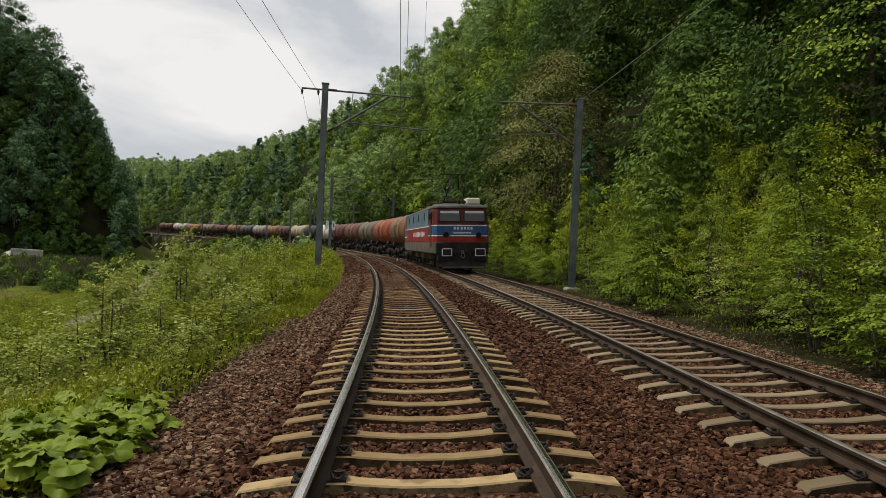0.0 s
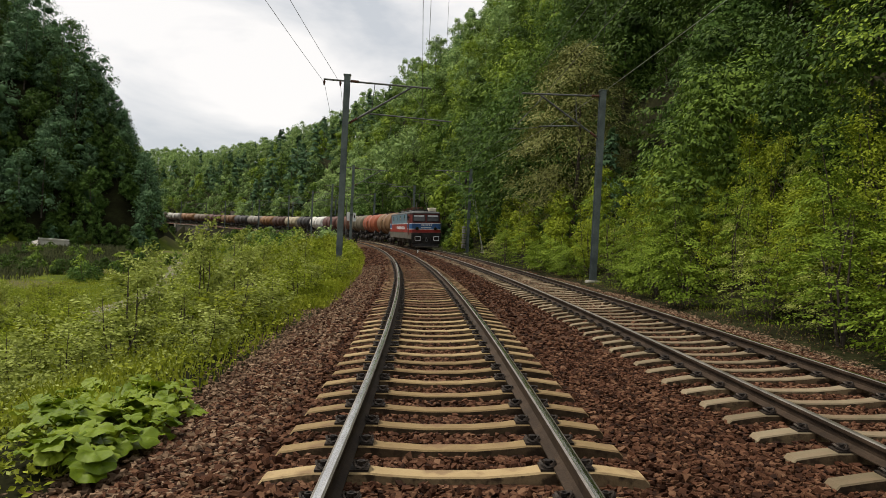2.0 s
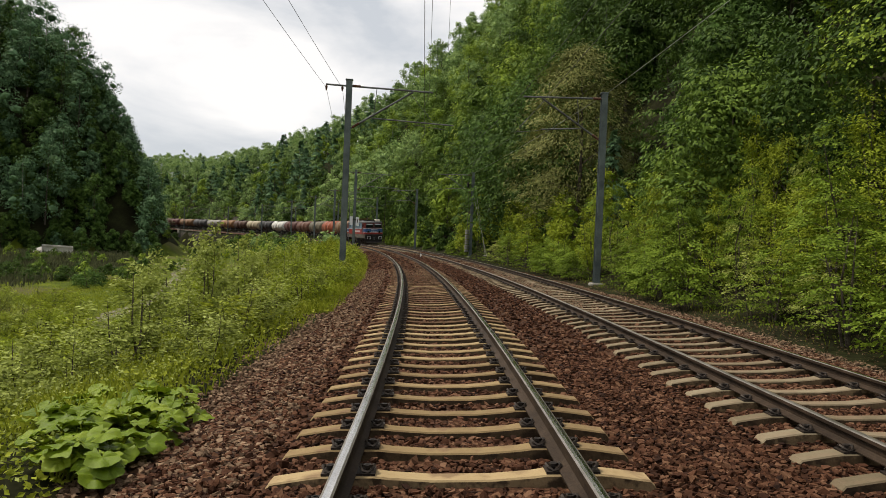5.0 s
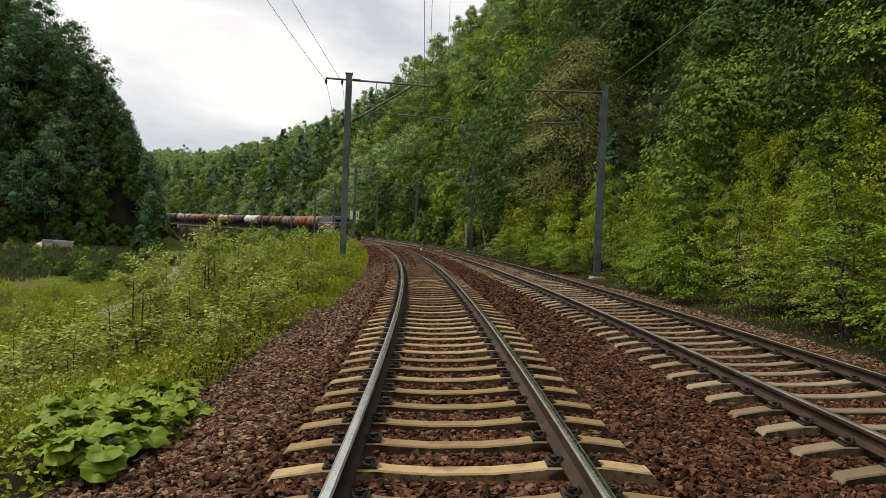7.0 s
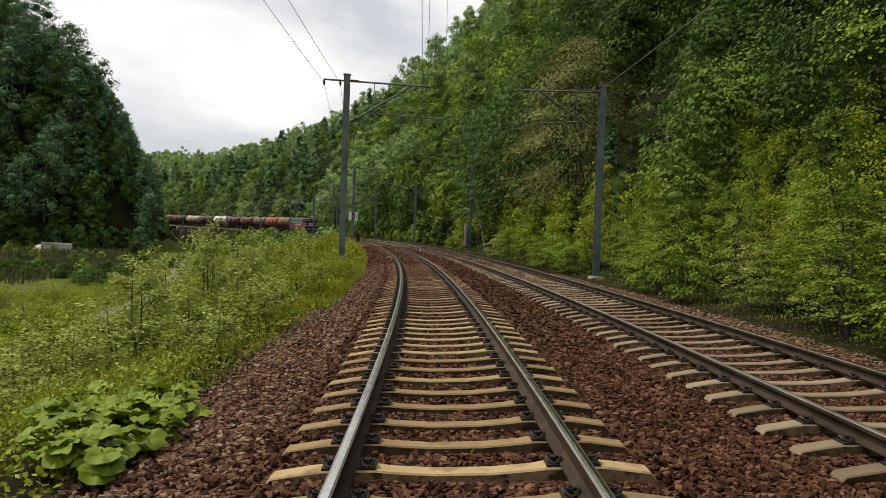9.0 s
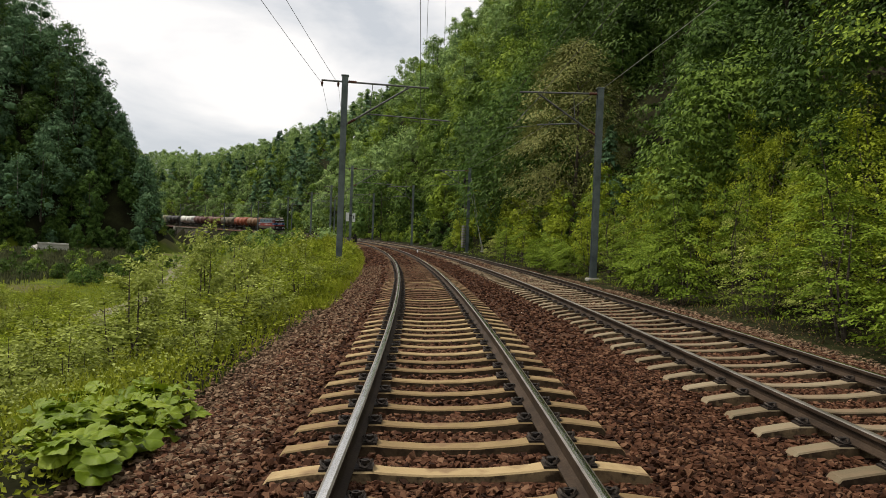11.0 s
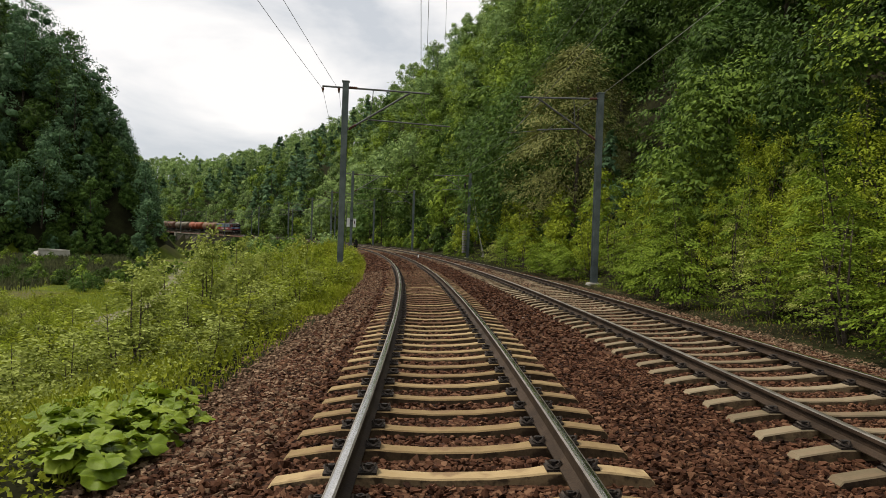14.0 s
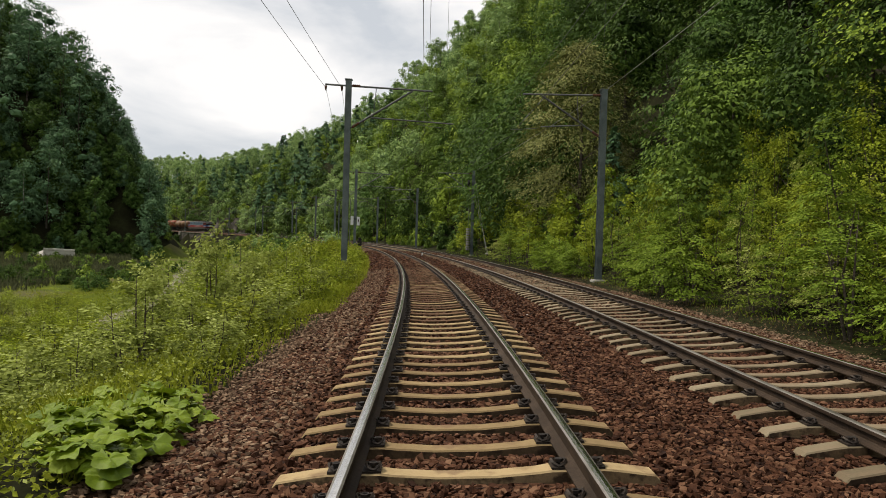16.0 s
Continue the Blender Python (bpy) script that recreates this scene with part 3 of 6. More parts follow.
def scatter_stones(name, n, s_range, off_range, size, seed, mat, label, power=1.0, sink=0.25):
    rng = np.random.default_rng(seed)
    shapes = stone_shapes(rng)
    s = s_range[0] + (s_range[1] - s_range[0]) * rng.random(n) ** power
    off = rng.uniform(*off_range, n)
    # none on the sleepers' tops or rails
    keep = np.ones(n, bool)
    for o0, ph in ((0.0, 4.81), (D2, 5.09)):
        near = (np.abs(off - o0) < 1.34) & (off - o0 > (-1.22 if o0 else -1.34))
        k = np.abs((s - ph + 0.3) % 0.6 - 0.3)
        keep &= ~(near & (k < 0.125))
        keep &= ~(np.abs(np.abs(off - o0) - GAUGE) < 0.07)
    s, off = s[keep], off[keep]
    n = len(s)
    t = np.interp(s, LS, LT)
    r = rng.uniform(*size, n)
    P = np.stack([np.interp(s, LS, LX) + off * np.cos(t), np.interp(s, LS, LY) + off * np.sin(t), rail_z(s) + ballast_height(off) + bed_lift(s, off) + r * (0.42 - sink) - 0.004], -1)
    yaw, tip, way = rng.uniform(0, 6.28318, n), rng.normal(0, 0.35, n), rng.uniform(0, 6.28318, n)
    half = np.stack([np.cos(tip / 2), np.cos(way) * np.sin(tip / 2), np.sin(way) * np.sin(tip / 2), 0 * tip], -1)
    cw, sw = np.cos(yaw / 2), np.sin(yaw / 2)
    w, x, y, z = half[:, 0] * cw, half[:, 1] * cw + half[:, 2] * sw, half[:, 2] * cw - half[:, 1] * sw, half[:, 0] * sw
    R = np.stack([np.stack([1 - 2 * (y * y + z * z), 2 * (x * y - z * w), 2 * (x * z + y * w)], -1),
                  np.stack([2 * (x * y + z * w), 1 - 2 * (x * x + z * z), 2 * (y * z - x * w)], -1),
                  np.stack([2 * (x * z - y * w), 2 * (y * z + x * w), 1 - 2 * (x * x + y * y)], -1)], 1)
    which = rng.integers(0, len(shapes), n)
    Vs, Fs, o = [], [], 0
    for k, (v, f) in enumerate(shapes):
        idx = np.nonzero(which == k)[0]
        vv = np.einsum("nij,vj->nvi", R[idx], v) * r[idx][:, None, None] + P[idx][:, None, :]
        ff = f[None] + (np.arange(len(idx)) * len(v))[:, None, None] + o
        o += len(idx) * len(v)
        Vs.append(vv.reshape(-1, 3))
        Fs.append(ff.reshape(-1, 3))
    me = arrays_mesh(name, np.concatenate(Vs), np.concatenate(Fs), [mat])
    ob = part(name, me, parent=ballast, label=label)
    ob["kind"] = "stuff"
    return ob


scatter_stones("loose_stones", 42000, (2.6, 10.5), (-2.35, 6.9), (0.014, 0.034), 21, M_STONE, "rust-red crushed ballast stones", power=1.15)
scatter_stones("loose_stones", 19000, (10.0, 40.0), (-2.3, 7.0), (0.022, 0.044), 22, M_STONE, "rust-red crushed ballast stones", power=1.25)
scatter_stones("loose_stones", 9500, (38.0, 78.0), (-2.6, 7.2), (0.040, 0.070), 25, M_STONE, "rust-red crushed ballast stones", power=1.3)
scatter_stones("loose_stones", 11000, (2.6, 38.0), (-3.05, -1.45), (0.014, 0.034), 23, M_STONE_GREY, "grey-brown stones on the ballast shoulder", power=1.3)
scatter_stones("loose_stones", 3000, (17.0, 62.0), (2.9, 5.3), (0.030, 0.050), 26, M_STONE_GREY, "dusty grey-brown stones between the sleepers", power=1.2)
scatter_stones("loose_stones", 10000, (5.0, 36.0), (6.0, 9.4), (0.018, 0.042), 24, M_STONE_GREY, "grey-brown stones on the ballast shoulder")


def nearest_stones():
    """The stones closest to the walker, each one loose."""
    rng = np.random.default_rng(31)
    meshes = []
    for v, f in stone_shapes(rng, 10):
        meshes.append(arrays_mesh("stone", v, f, [M_STONE]))
    k = 0
    while k < 260:
        s, off = rng.uniform(3.6, 5.4), rng.uniform(-2.2, 3.0)
        if abs((s - 4.81 + 0.3) % 0.6 - 0.3) < 0.13 and abs(off) < 1.34 or abs(abs(off) - GAUGE) < 0.08 or off > 2.6:
            continue
        r = rng.uniform(0.018, 0.036)
        m = Matrix.Translation(on_line(s, off, float(ballast_height(off)) + 0.45 * r)) @ Euler(rng.uniform(0, 6.28, 3).tolist()).to_matrix().to_4x4() @ Matrix.Scale(r, 4)
        part("stone", meshes[k % 10], parent=ballast, at=m)
        k += 1


# ---- vegetation ----
def unit(v):
    return v / np.maximum(np.linalg.norm(v, axis=-1, keepdims=True), 1e-9)


def leaf_cards(C, N, A, length, width, quads):
    """One leaf at each place C: along A, facing N. Triangles, or folded four-cornered leaves."""
    A = unit(A - (A * N).sum(-1, keepdims=True) * N)
    B = np.cross(N, A)
    L, W = length[:, None], width[:, None]
    if quads:
        V = np.stack([C - A * L * 0.5, C + B * W * 0.5 + N * W * 0.12, C + A * L * 0.5, C - B * W * 0.5 + N * W * 0.12], 1)
        F = np.arange(len(C) * 4).reshape(-1, 4)
    else:
        V = np.stack([C - A * L * 0.4 - B * W * 0.5, C - A * L * 0.4 + B * W * 0.5, C + A * L * 0.6], 1)
        F = np.arange(len(C) * 3).reshape(-1, 3)
    return V.reshape(-1, 3), F


def crown_leaves(rng, base, height, radius, boughs, per, leaf, kind="broad", start=0.12, quads=False, stretch=1.55):
    """Leaves of many crowns at once: boughs that spread out from the stem, each a drooping spray of leaves.
    base: (n, 3); height, radius, start, leaf: (n,). Returns vertices, faces and the tree of each face."""
    n = len(base)
    tr = np.repeat(np.arange(n), boughs)
    m = len(tr)
    t = rng.random(m)
    st = start[tr]
    if kind == "spruce":
        t = t ** 1.35
        prof = 1.02 - t
    elif kind == "column":
        t = t ** 0.9
        prof = np.clip(1.15 - t, 0, 1) ** 0.8 * 0.9
    else:
        t = t ** 0.85
        prof = (1 - t ** 2.6) ** 0.6 * (0.62 + 0.38 * np.minimum(1, t / 0.3))
    zz = (st + (1 - st) * t) * height[tr]
    ang = rng.uniform(0, 6.28318, m)
    lump = 1 + 0.22 * np.sin(ang * 3 + tr * 1.7) * np.sin(t * 7 + tr)
    rr = radius[tr] * prof * lump * rng.uniform(0.6, 1.0, m) ** 0.4
    up = np.clip((t - 0.42) * 1.9, -0.75, 1.0)
    out = np.stack([np.cos(ang), np.sin(ang), np.zeros(m)], -1)
    side = np.stack([-np.sin(ang), np.cos(ang), np.zeros(m)], -1)
    cen = base[tr] + out * rr[:, None]
    cen[:, 2] += zz
    br = np.maximum(radius[tr] * 0.30, 0.12) * rng.uniform(0.7, 1.3, m)
    if kind == "spruce":
        br = br * (0.5 + 0.6 * prof)
    b = np.repeat(np.arange(m), per)
    k = len(b)
    u, v = rng.normal(0, 0.47, k), rng.normal(0, 0.47, k)
    droop = {"column": -0.5, "shrub": -0.7}.get(kind, 0.42)
    pos = cen[b] + out[b] * (u * br[b])[:, None] + side[b] * (v * br[b])[:, None]
    pos[:, 2] += -droop * br[b] * (u + 0.5 * np.abs(v)) + rng.normal(0, 0.13, k) * br[b] * {"column": 2.6, "shrub": 3.0}.get(kind, 1.0)
    nrm = unit(np.stack([out[b][:, 0] * 0.6, out[b][:, 1] * 0.6, 0.62 + 0.38 * up[b]], -1) + rng.normal(0, 0.55 if kind == "shrub" else 0.30, (k, 3)))
    axis = out[b] + side[b] * v[:, None] * 0.9 + rng.normal(0, 0.4, (k, 3))
    axis[:, 2] += 0.35 if kind == "shrub" else -0.35
    L = leaf[tr][b] * rng.uniform(0.7, 1.35, k)
    if not quads:
        L = L * stretch
    V, F = leaf_cards(pos, nrm, axis, L, L * (rng.uniform(0.5, 0.75, k) if quads else rng.uniform(0.34, 0.56, k) * 1.55 / stretch), quads)
    return V, F, tr[b]


def ball(steps):
    bm = bmesh.new()
    bmesh.ops.create_icosphere(bm, subdivisions=steps, radius=1.0)
    bm.verts.index_update()
    v = np.array([p.co[:] for p in bm.verts])
    f = np.array([[p.index for p in g.verts] for g in bm.faces])
    bm.free()
    return v, f


def lobed_crowns(rng, base, height, radius, lobes, per, leaf, start, stretch=1.3):
    """Crowns of rounded lobes, each of drooping tiers of leaves.
    Returns vertices, faces and the tree of each face."""
    n = len(base)
    tr = np.repeat(np.arange(n), lobes)
    m = len(tr)
    k = np.tile(np.arange(lobes), n)
    t = np.clip((k + rng.uniform(0.0, 1.0, m)) / lobes, 0, 1)
    prof = (1 - t ** 2.3) ** 0.6 * (0.62 + 0.38 * np.minimum(1, t / 0.3))
    lr = radius[tr] * rng.uniform(0.30, 0.60, m) * (0.6 + 0.4 * prof)
    st = start[tr]
    zz = (st + (1 - st) * (0.04 + 0.90 * t)) * height[tr]
    ang = k * 2.399963 + rng.uniform(0, 6.28318, n)[tr] + rng.normal(0, 0.3, m)
    rr = radius[tr] * prof * rng.uniform(0.40, 0.85, m)
    cen = base[tr] + np.stack([np.cos(ang) * rr, np.sin(ang) * rr, zz], -1)
    # leaves over the lobes' skins, in loose tiers
    b = np.repeat(np.arange(m), per)
    q = len(b)
    a = rng.uniform(0, 6.28318, q)
    up = rng.uniform(-0.98, 1.0, q)
    up = up + 0.10 * np.sin(up * 13 + b * 1.7)
    flat = np.sqrt(np.clip(1 - up ** 2, 0.02, 1))
    ragged = (0.98 + 0.16 * np.sin(3 * a + b * 2.1 + up * 4) + 0.10 * np.sin(7 * a + b + up * 9)) * (1.12 - 0.42 * rng.random(q) ** 1.6)
    out = np.stack([np.cos(a), np.sin(a), 0 * a], -1)
    pos = cen[b] + out * (flat * ragged * lr[b])[:, None]
    pos[:, 2] += lr[b] * (0.74 * up * ragged - 0.16 * flat)
    nrm = unit(out * (0.75 * flat)[:, None] + np.array([0, 0, 0.42]) + np.array([0, 0, 0.6]) * up[:, None] + rng.normal(0, 0.26, (q, 3)))
    axis = out + rng.normal(0, 0.5, (q, 3))
    axis[:, 2] -= 0.45
    L = leaf[tr][b] * rng.uniform(0.65, 1.35, q) * stretch
    V, F = leaf_cards(pos, nrm, axis, L, L * rng.uniform(0.34, 0.56, q) * 1.55 / stretch ** 2, False)
    if per > 150 or per < 30:
        return V, F, tr[b]
    # the dense foliage within each lobe of the further crowns
    cv, cf = ball(1)
    size = lr[:, None, None] * np.array([0.38, 0.38, 0.30]) * rng.uniform(0.6, 1.25, (m, len(cv), 1))
    CV = (cen[:, None, :] + cv[None] * size - np.array([0, 0, 0.08]) * lr[:, None, None]).reshape(-1, 3)
    CF = (cf[None] + (np.arange(m) * len(cv))[:, None, None]).reshape(-1, 3)
    return np.concatenate([V, CV]), np.concatenate([F, CF + len(V)]), np.concatenate([tr[b], np.repeat(tr, len(cf))])


def trunk_arrays(base, top, r0, r1, n=5):
    """Plain tapered stems, as triangles."""
    m = len(base)
    a = np.arange(n) * 6.28318 / n
    ring = np.stack([np.cos(a), np.sin(a), 0 * a], -1)
    lo = base[:, None, :] + ring[None] * r0[:, None, None]
    hi = top[:, None, :] + ring[None] * r1[:, None, None]
    V = np.concatenate([lo, hi], 1).reshape(-1, 3)
    f = []
    for k in range(n):
        k2 = (k + 1) % n
        f += [(k, k2, n + k2), (k, n + k2, n + k)]
    F = (np.array(f)[None] + (np.arange(m) * 2 * n)[:, None, None]).reshape(-1, 3)
    return V, F


def forest(name, label, P, height, radius, boughs, per, leaf, slots, seed, kind="broad", start=None, stretch=1.3):
    """A stretch of wood as one object: crowns of leaves with stems."""
    rng = np.random.default_rng(seed)
    start = np.full(len(P), 0.12) if start is None else start
    if kind == "spruce":
        V, F, tree = crown_leaves(rng, P, height, radius, boughs, per, leaf, kind, start, False, stretch)
    else:
        V, F, tree = lobed_crowns(rng, P, height, radius, boughs, per, leaf, start, stretch)
    sl = slots[tree]
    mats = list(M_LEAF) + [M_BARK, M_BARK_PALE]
    top = P + np.stack([rng.normal(0, 0.25, len(P)), rng.normal(0, 0.25, len(P)), height * 0.86], -1)
    tv, tf = trunk_arrays(P - np.array([0, 0, 0.4]), top, height * 0.010 + 0.02, np.full(len(P), 0.03))
    F = np.concatenate([F, tf + len(V)])
    V = np.concatenate([V, tv])
    pale = np.where((rng.random(len(P)) < 0.10) & (np.hypot(P[:, 0], P[:, 1]) > 120), 7, 6)
    sl = np.concatenate([sl, np.repeat(pale, 10)])
    return tagged(part(name, arrays_mesh(name, V, F, mats, sl)), label, "trees", kind="stuff")


def hill_places(seed, s_range, off_range, gap):
    """Jittered places on the outer hill, by stretches of the line."""
    rng = np.random.default_rng(seed)
    ss = np.arange(s_range[0], s_range[1], gap)
    oo = np.arange(off_range[0], off_range[1], gap * 0.9)
    S, O = np.meshgrid(ss, oo)
    S, O = S.ravel() + rng.uniform(-0.42, 0.42, S.size) * gap, O.ravel() + rng.uniform(-0.42, 0.42, O.size) * gap
    t = np.interp(S, LS, LT)
    X, Y = np.interp(S, LS, LX) + O * np.cos(t), np.interp(S, LS, LY) + O * np.sin(t)
    return np.stack([X, Y, ground_z(X, Y)], -1), S, O, rng


def pick(rng, n, weights):
    return rng.choice(len(weights), n, p=np.array(weights) / sum(weights))


def in_front(P, h):
    """The trees on this side of the crests, as seen from the line."""
    f = np.linspace(0.05, 0.96, 36)[None]
    X, Y = P[:, :1] * f, P[:, 1:2] * f
    G = ground_z(X.ravel(), Y.ravel()).reshape(X.shape)
    S, O = line_coords(X.ravel(), Y.ravel())
    wood = np.where((G > 2.0) & ((O.reshape(X.shape) > 16) | (O.reshape(X.shape) < -25)), 3.0, 0.0)
    rise = ((G + wood - 1.4) / np.hypot(X, Y)).max(1)
    return ((P[:, 2] + h - 1.4) / np.hypot(P[:, 0], P[:, 1]) > rise) & (np.abs(np.arctan2(P[:, 0], P[:, 1])) < radians(37))


def two_woods(name, label, P, h, r, lobes, per, leaf, slots, seed, start=None, stretch=1.3):
    """A wood with many leaves on its near face and fewer, coarser ones behind the crest."""
    start = np.full(len(P), 0.12) if start is None else start
    m = in_front(P, h)
    forest(name, label, P[m], h[m], r[m], lobes, per, leaf[m], slots[m], seed, start=start[m], stretch=stretch)
    m = ~m
    forest(name, label + ", further back", P[m], h[m], r[m], max(4, lobes // 2), max(12, per // 6), leaf[m] * 2.4, slots[m], seed + 100, start=start[m])


def make_woods():
    near, S, O, rng = hill_places(41, (-4, 95), (14.0, 72), 7.0)
    keep = (np.hypot(near[:, 0], near[:, 1]) < 100) & (np.hypot(near[:, 0] - 9.3, near[:, 1] - 52) > 6.0)
    near = near[keep]
    near = near[np.hypot(near[:, 0], near[:, 1]) >= 46]
    edge, _, _, rng = hill_places(39, (-4, 50), (14.6, 44), 6.0)
    edge = edge[(np.hypot(edge[:, 0], edge[:, 1]) < 46) & (edge[:, 1] > edge[:, 0] * 1.25)]
    n = len(edge)
    h = rng.uniform(8, 12.5, n)
    forest("hillside_wood", "leafy beech and maple wood on the near slope", edge, h, h * rng.uniform(0.34, 0.44, n), 18, 840, 0.078 + 0.0032 * np.hypot(edge[:, 0], edge[:, 1]), pick(rng, n, (9, 1.0, 0.2, 1.5, 0, 0)), 40, start=rng.uniform(0.18, 0.3, n), stretch=1.15)
    n = len(near)
    bearing = np.degrees(np.arctan2(near[:, 0], near[:, 1]))
    shade_gap = (bearing > 12) & (bearing < 22) & (rng.random(n) < 0.85)            # beech, the darkest leaf colour, stands in for shade under the crowns
    h = rng.uniform(8.5, 14, n)
    forest("hillside_wood", "dense green beech and hornbeam wood on a steep slope", near, h, h * rng.uniform(0.36, 0.46, n), 16, 460, rng.uniform(0.27, 0.34, n), np.where(shade_gap, 0, pick(rng, n, (5, 3.5, 0.6, 3, 0, 0))), 42, start=rng.uniform(0.16, 0.28, n))
    mid, S, O, rng = hill_places(43, (40, 215), (13, 120), 6.3)
    d = np.hypot(mid[:, 0], mid[:, 1])
    mid = mid[(d >= 100) & (d < 215)]
    n = len(mid)
    h = rng.uniform(8, 14, n)
    # beyond 165 m most crowns take the leaf colour with haze in it
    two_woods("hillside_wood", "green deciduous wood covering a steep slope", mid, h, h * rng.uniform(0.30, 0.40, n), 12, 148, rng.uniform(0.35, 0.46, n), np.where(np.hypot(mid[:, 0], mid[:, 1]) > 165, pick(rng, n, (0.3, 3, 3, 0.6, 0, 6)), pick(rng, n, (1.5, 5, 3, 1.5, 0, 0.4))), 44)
    far, S, O, rng = hill_places(45, (120, 580), (12, 108), 7.5)
    d = np.hypot(far[:, 0], far[:, 1])
    keep = (d >= 215) & (d < 620)
    far, S, O = far[keep], S[keep], O[keep]
    n = len(far)
    tall = (O > 42) & (rng.random(n) < 0.75)
    h = np.where(tall, rng.uniform(12, 18, n), rng.uniform(8, 12, n))
    r = np.where(tall, h * 0.22, h * 0.33)
    # the tall ridge trees all take the leaf colour with haze in it
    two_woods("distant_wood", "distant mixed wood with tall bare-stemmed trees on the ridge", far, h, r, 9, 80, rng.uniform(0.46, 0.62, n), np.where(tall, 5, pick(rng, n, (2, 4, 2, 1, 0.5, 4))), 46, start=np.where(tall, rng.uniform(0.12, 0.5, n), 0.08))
    # dark brush below the trees
    brush, S, O, rng = hill_places(55, (2, 100), (13.6, 42), 3.6)
    n = len(brush)
    h = rng.uniform(1.6, 3.6, n)
    forest("hillside_brush", "dark green brush and young beeches below the trees", brush, h, h * 0.62, 5, 160, 0.07 + 0.0028 * np.hypot(brush[:, 0], brush[:, 1]), pick(rng, n, (6, 0.5, 0, 3, 0, 0)), 56, start=np.full(n, 0.04))
    # spruces by the far curve
    ss, oo = np.array([232, 240, 246, 255, 262, 270, 278, 250, 266]), np.array([16, 19, 14, 21, 15, 20, 17, 27, 28.0])
    P = np.array([on_line(a, b)[:] for a, b in zip(ss, oo)])
    P[:, 2] = ground_z(P[:, 0], P[:, 1])
    hh = np.array([11, 15, 12, 18, 14, 19, 13, 20, 18.0])
    forest("spruce_group", "dark green spruces beside the far curve", P, hh, hh * 0.22, 60, 16, np.full(9, 0.8), np.full(9, 4), 47, kind="spruce", start=np.full(9, 0.05))
    # tall dark conifers standing among the distant trees
    rng = np.random.default_rng(57)
    n = 54
    ss, oo = rng.uniform(228, 400, n), rng.uniform(24, 78, n)
    P = np.array([on_line(a, b)[:] for a, b in zip(ss, oo)])
    P[:, 2] = ground_z(P[:, 0], P[:, 1])
    hh = rng.uniform(11, 16.5, n)
    forest("spruce_group", "tall dark conifers among the distant trees", P, hh, hh * rng.uniform(0.17, 0.24, n), 64, 18, rng.uniform(0.55, 0.75, n), np.full(n, 4), 58, kind="spruce", start=rng.uniform(0.08, 0.3, n))
    # the hill across the valley
    rng = np.random.default_rng(48)
    gx, gy = np.meshgrid(np.arange(-290, -40, 6.2), np.arange(70, 330, 6.2))
    X, Y = gx.ravel() + rng.uniform(-2.6, 2.6, gx.size), gy.ravel() + rng.uniform(-2.6, 2.6, gx.size)
    S, O = line_coords(X, Y)
    Z = ground_z(X, Y)
    keep = (Z > -3.8) & (O < -18) & (np.hypot(X, Y) < 265) & (np.arctan2(-X, Y) < radians(37)) & (np.arctan2(-X, Y) > np.radians(21.6 + 0.01 * (Y % 40)))
    P = np.stack([X, Y, Z], -1)[keep]
    n = len(P)
    az, dd = np.radians(rng.uniform(22.3, 34.0, 150)), rng.uniform(146, 178, 150)
    fx, fy = -dd * np.sin(az), dd * np.cos(az)
    P = np.concatenate([P, np.stack([fx, fy, ground_z(fx, fy)], -1)])
    az, dd = np.radians(rng.uniform(21.7, 23.6, 70)), rng.uniform(125, 275, 70)
    fx, fy = -dd * np.sin(az), dd * np.cos(az)
    P = np.concatenate([P, np.stack([fx, fy, ground_z(fx, fy)], -1)])
    h = np.concatenate([rng.uniform(10, 17, n), rng.uniform(4, 8, 150), rng.uniform(2.5, 5, 70)])
    h = h * np.interp(np.degrees(np.arctan2(-P[:, 0], P[:, 1])), [21.6, 24.5, 29], [0.6, 0.72, 1.0])
    n += 220
    # the hill's crowns mostly take the spruce green with haze in it
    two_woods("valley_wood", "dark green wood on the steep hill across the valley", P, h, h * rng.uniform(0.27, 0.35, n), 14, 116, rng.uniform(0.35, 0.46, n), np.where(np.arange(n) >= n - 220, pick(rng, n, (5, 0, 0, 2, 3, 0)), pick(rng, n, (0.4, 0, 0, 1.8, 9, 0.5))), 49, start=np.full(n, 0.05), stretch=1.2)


make_woods()


# ---- the train ----
def wheelset(parent, y, r=0.46):
    ob = new("wheelset", None)
    g = Geo()
    g.tube([(-0.9, 0, 0), (0.9, 0, 0)], 0.085, n=10)
    for sx in (-1, 1):
        for a, b, rad in ((0.70, 0.735, r + 0.028), (0.735, 0.83, r), (0.83, 0.845, r - 0.05)):
            g.tube([(sx * a, 0, 0), (sx * b, 0, 0)], rad, n=22)
    bpy.data.objects.remove(ob)
    return part("wheelset", g, M_WHEEL, parent, "worn steel wheels on an axle", at=Matrix.Translation((0, y, r)))


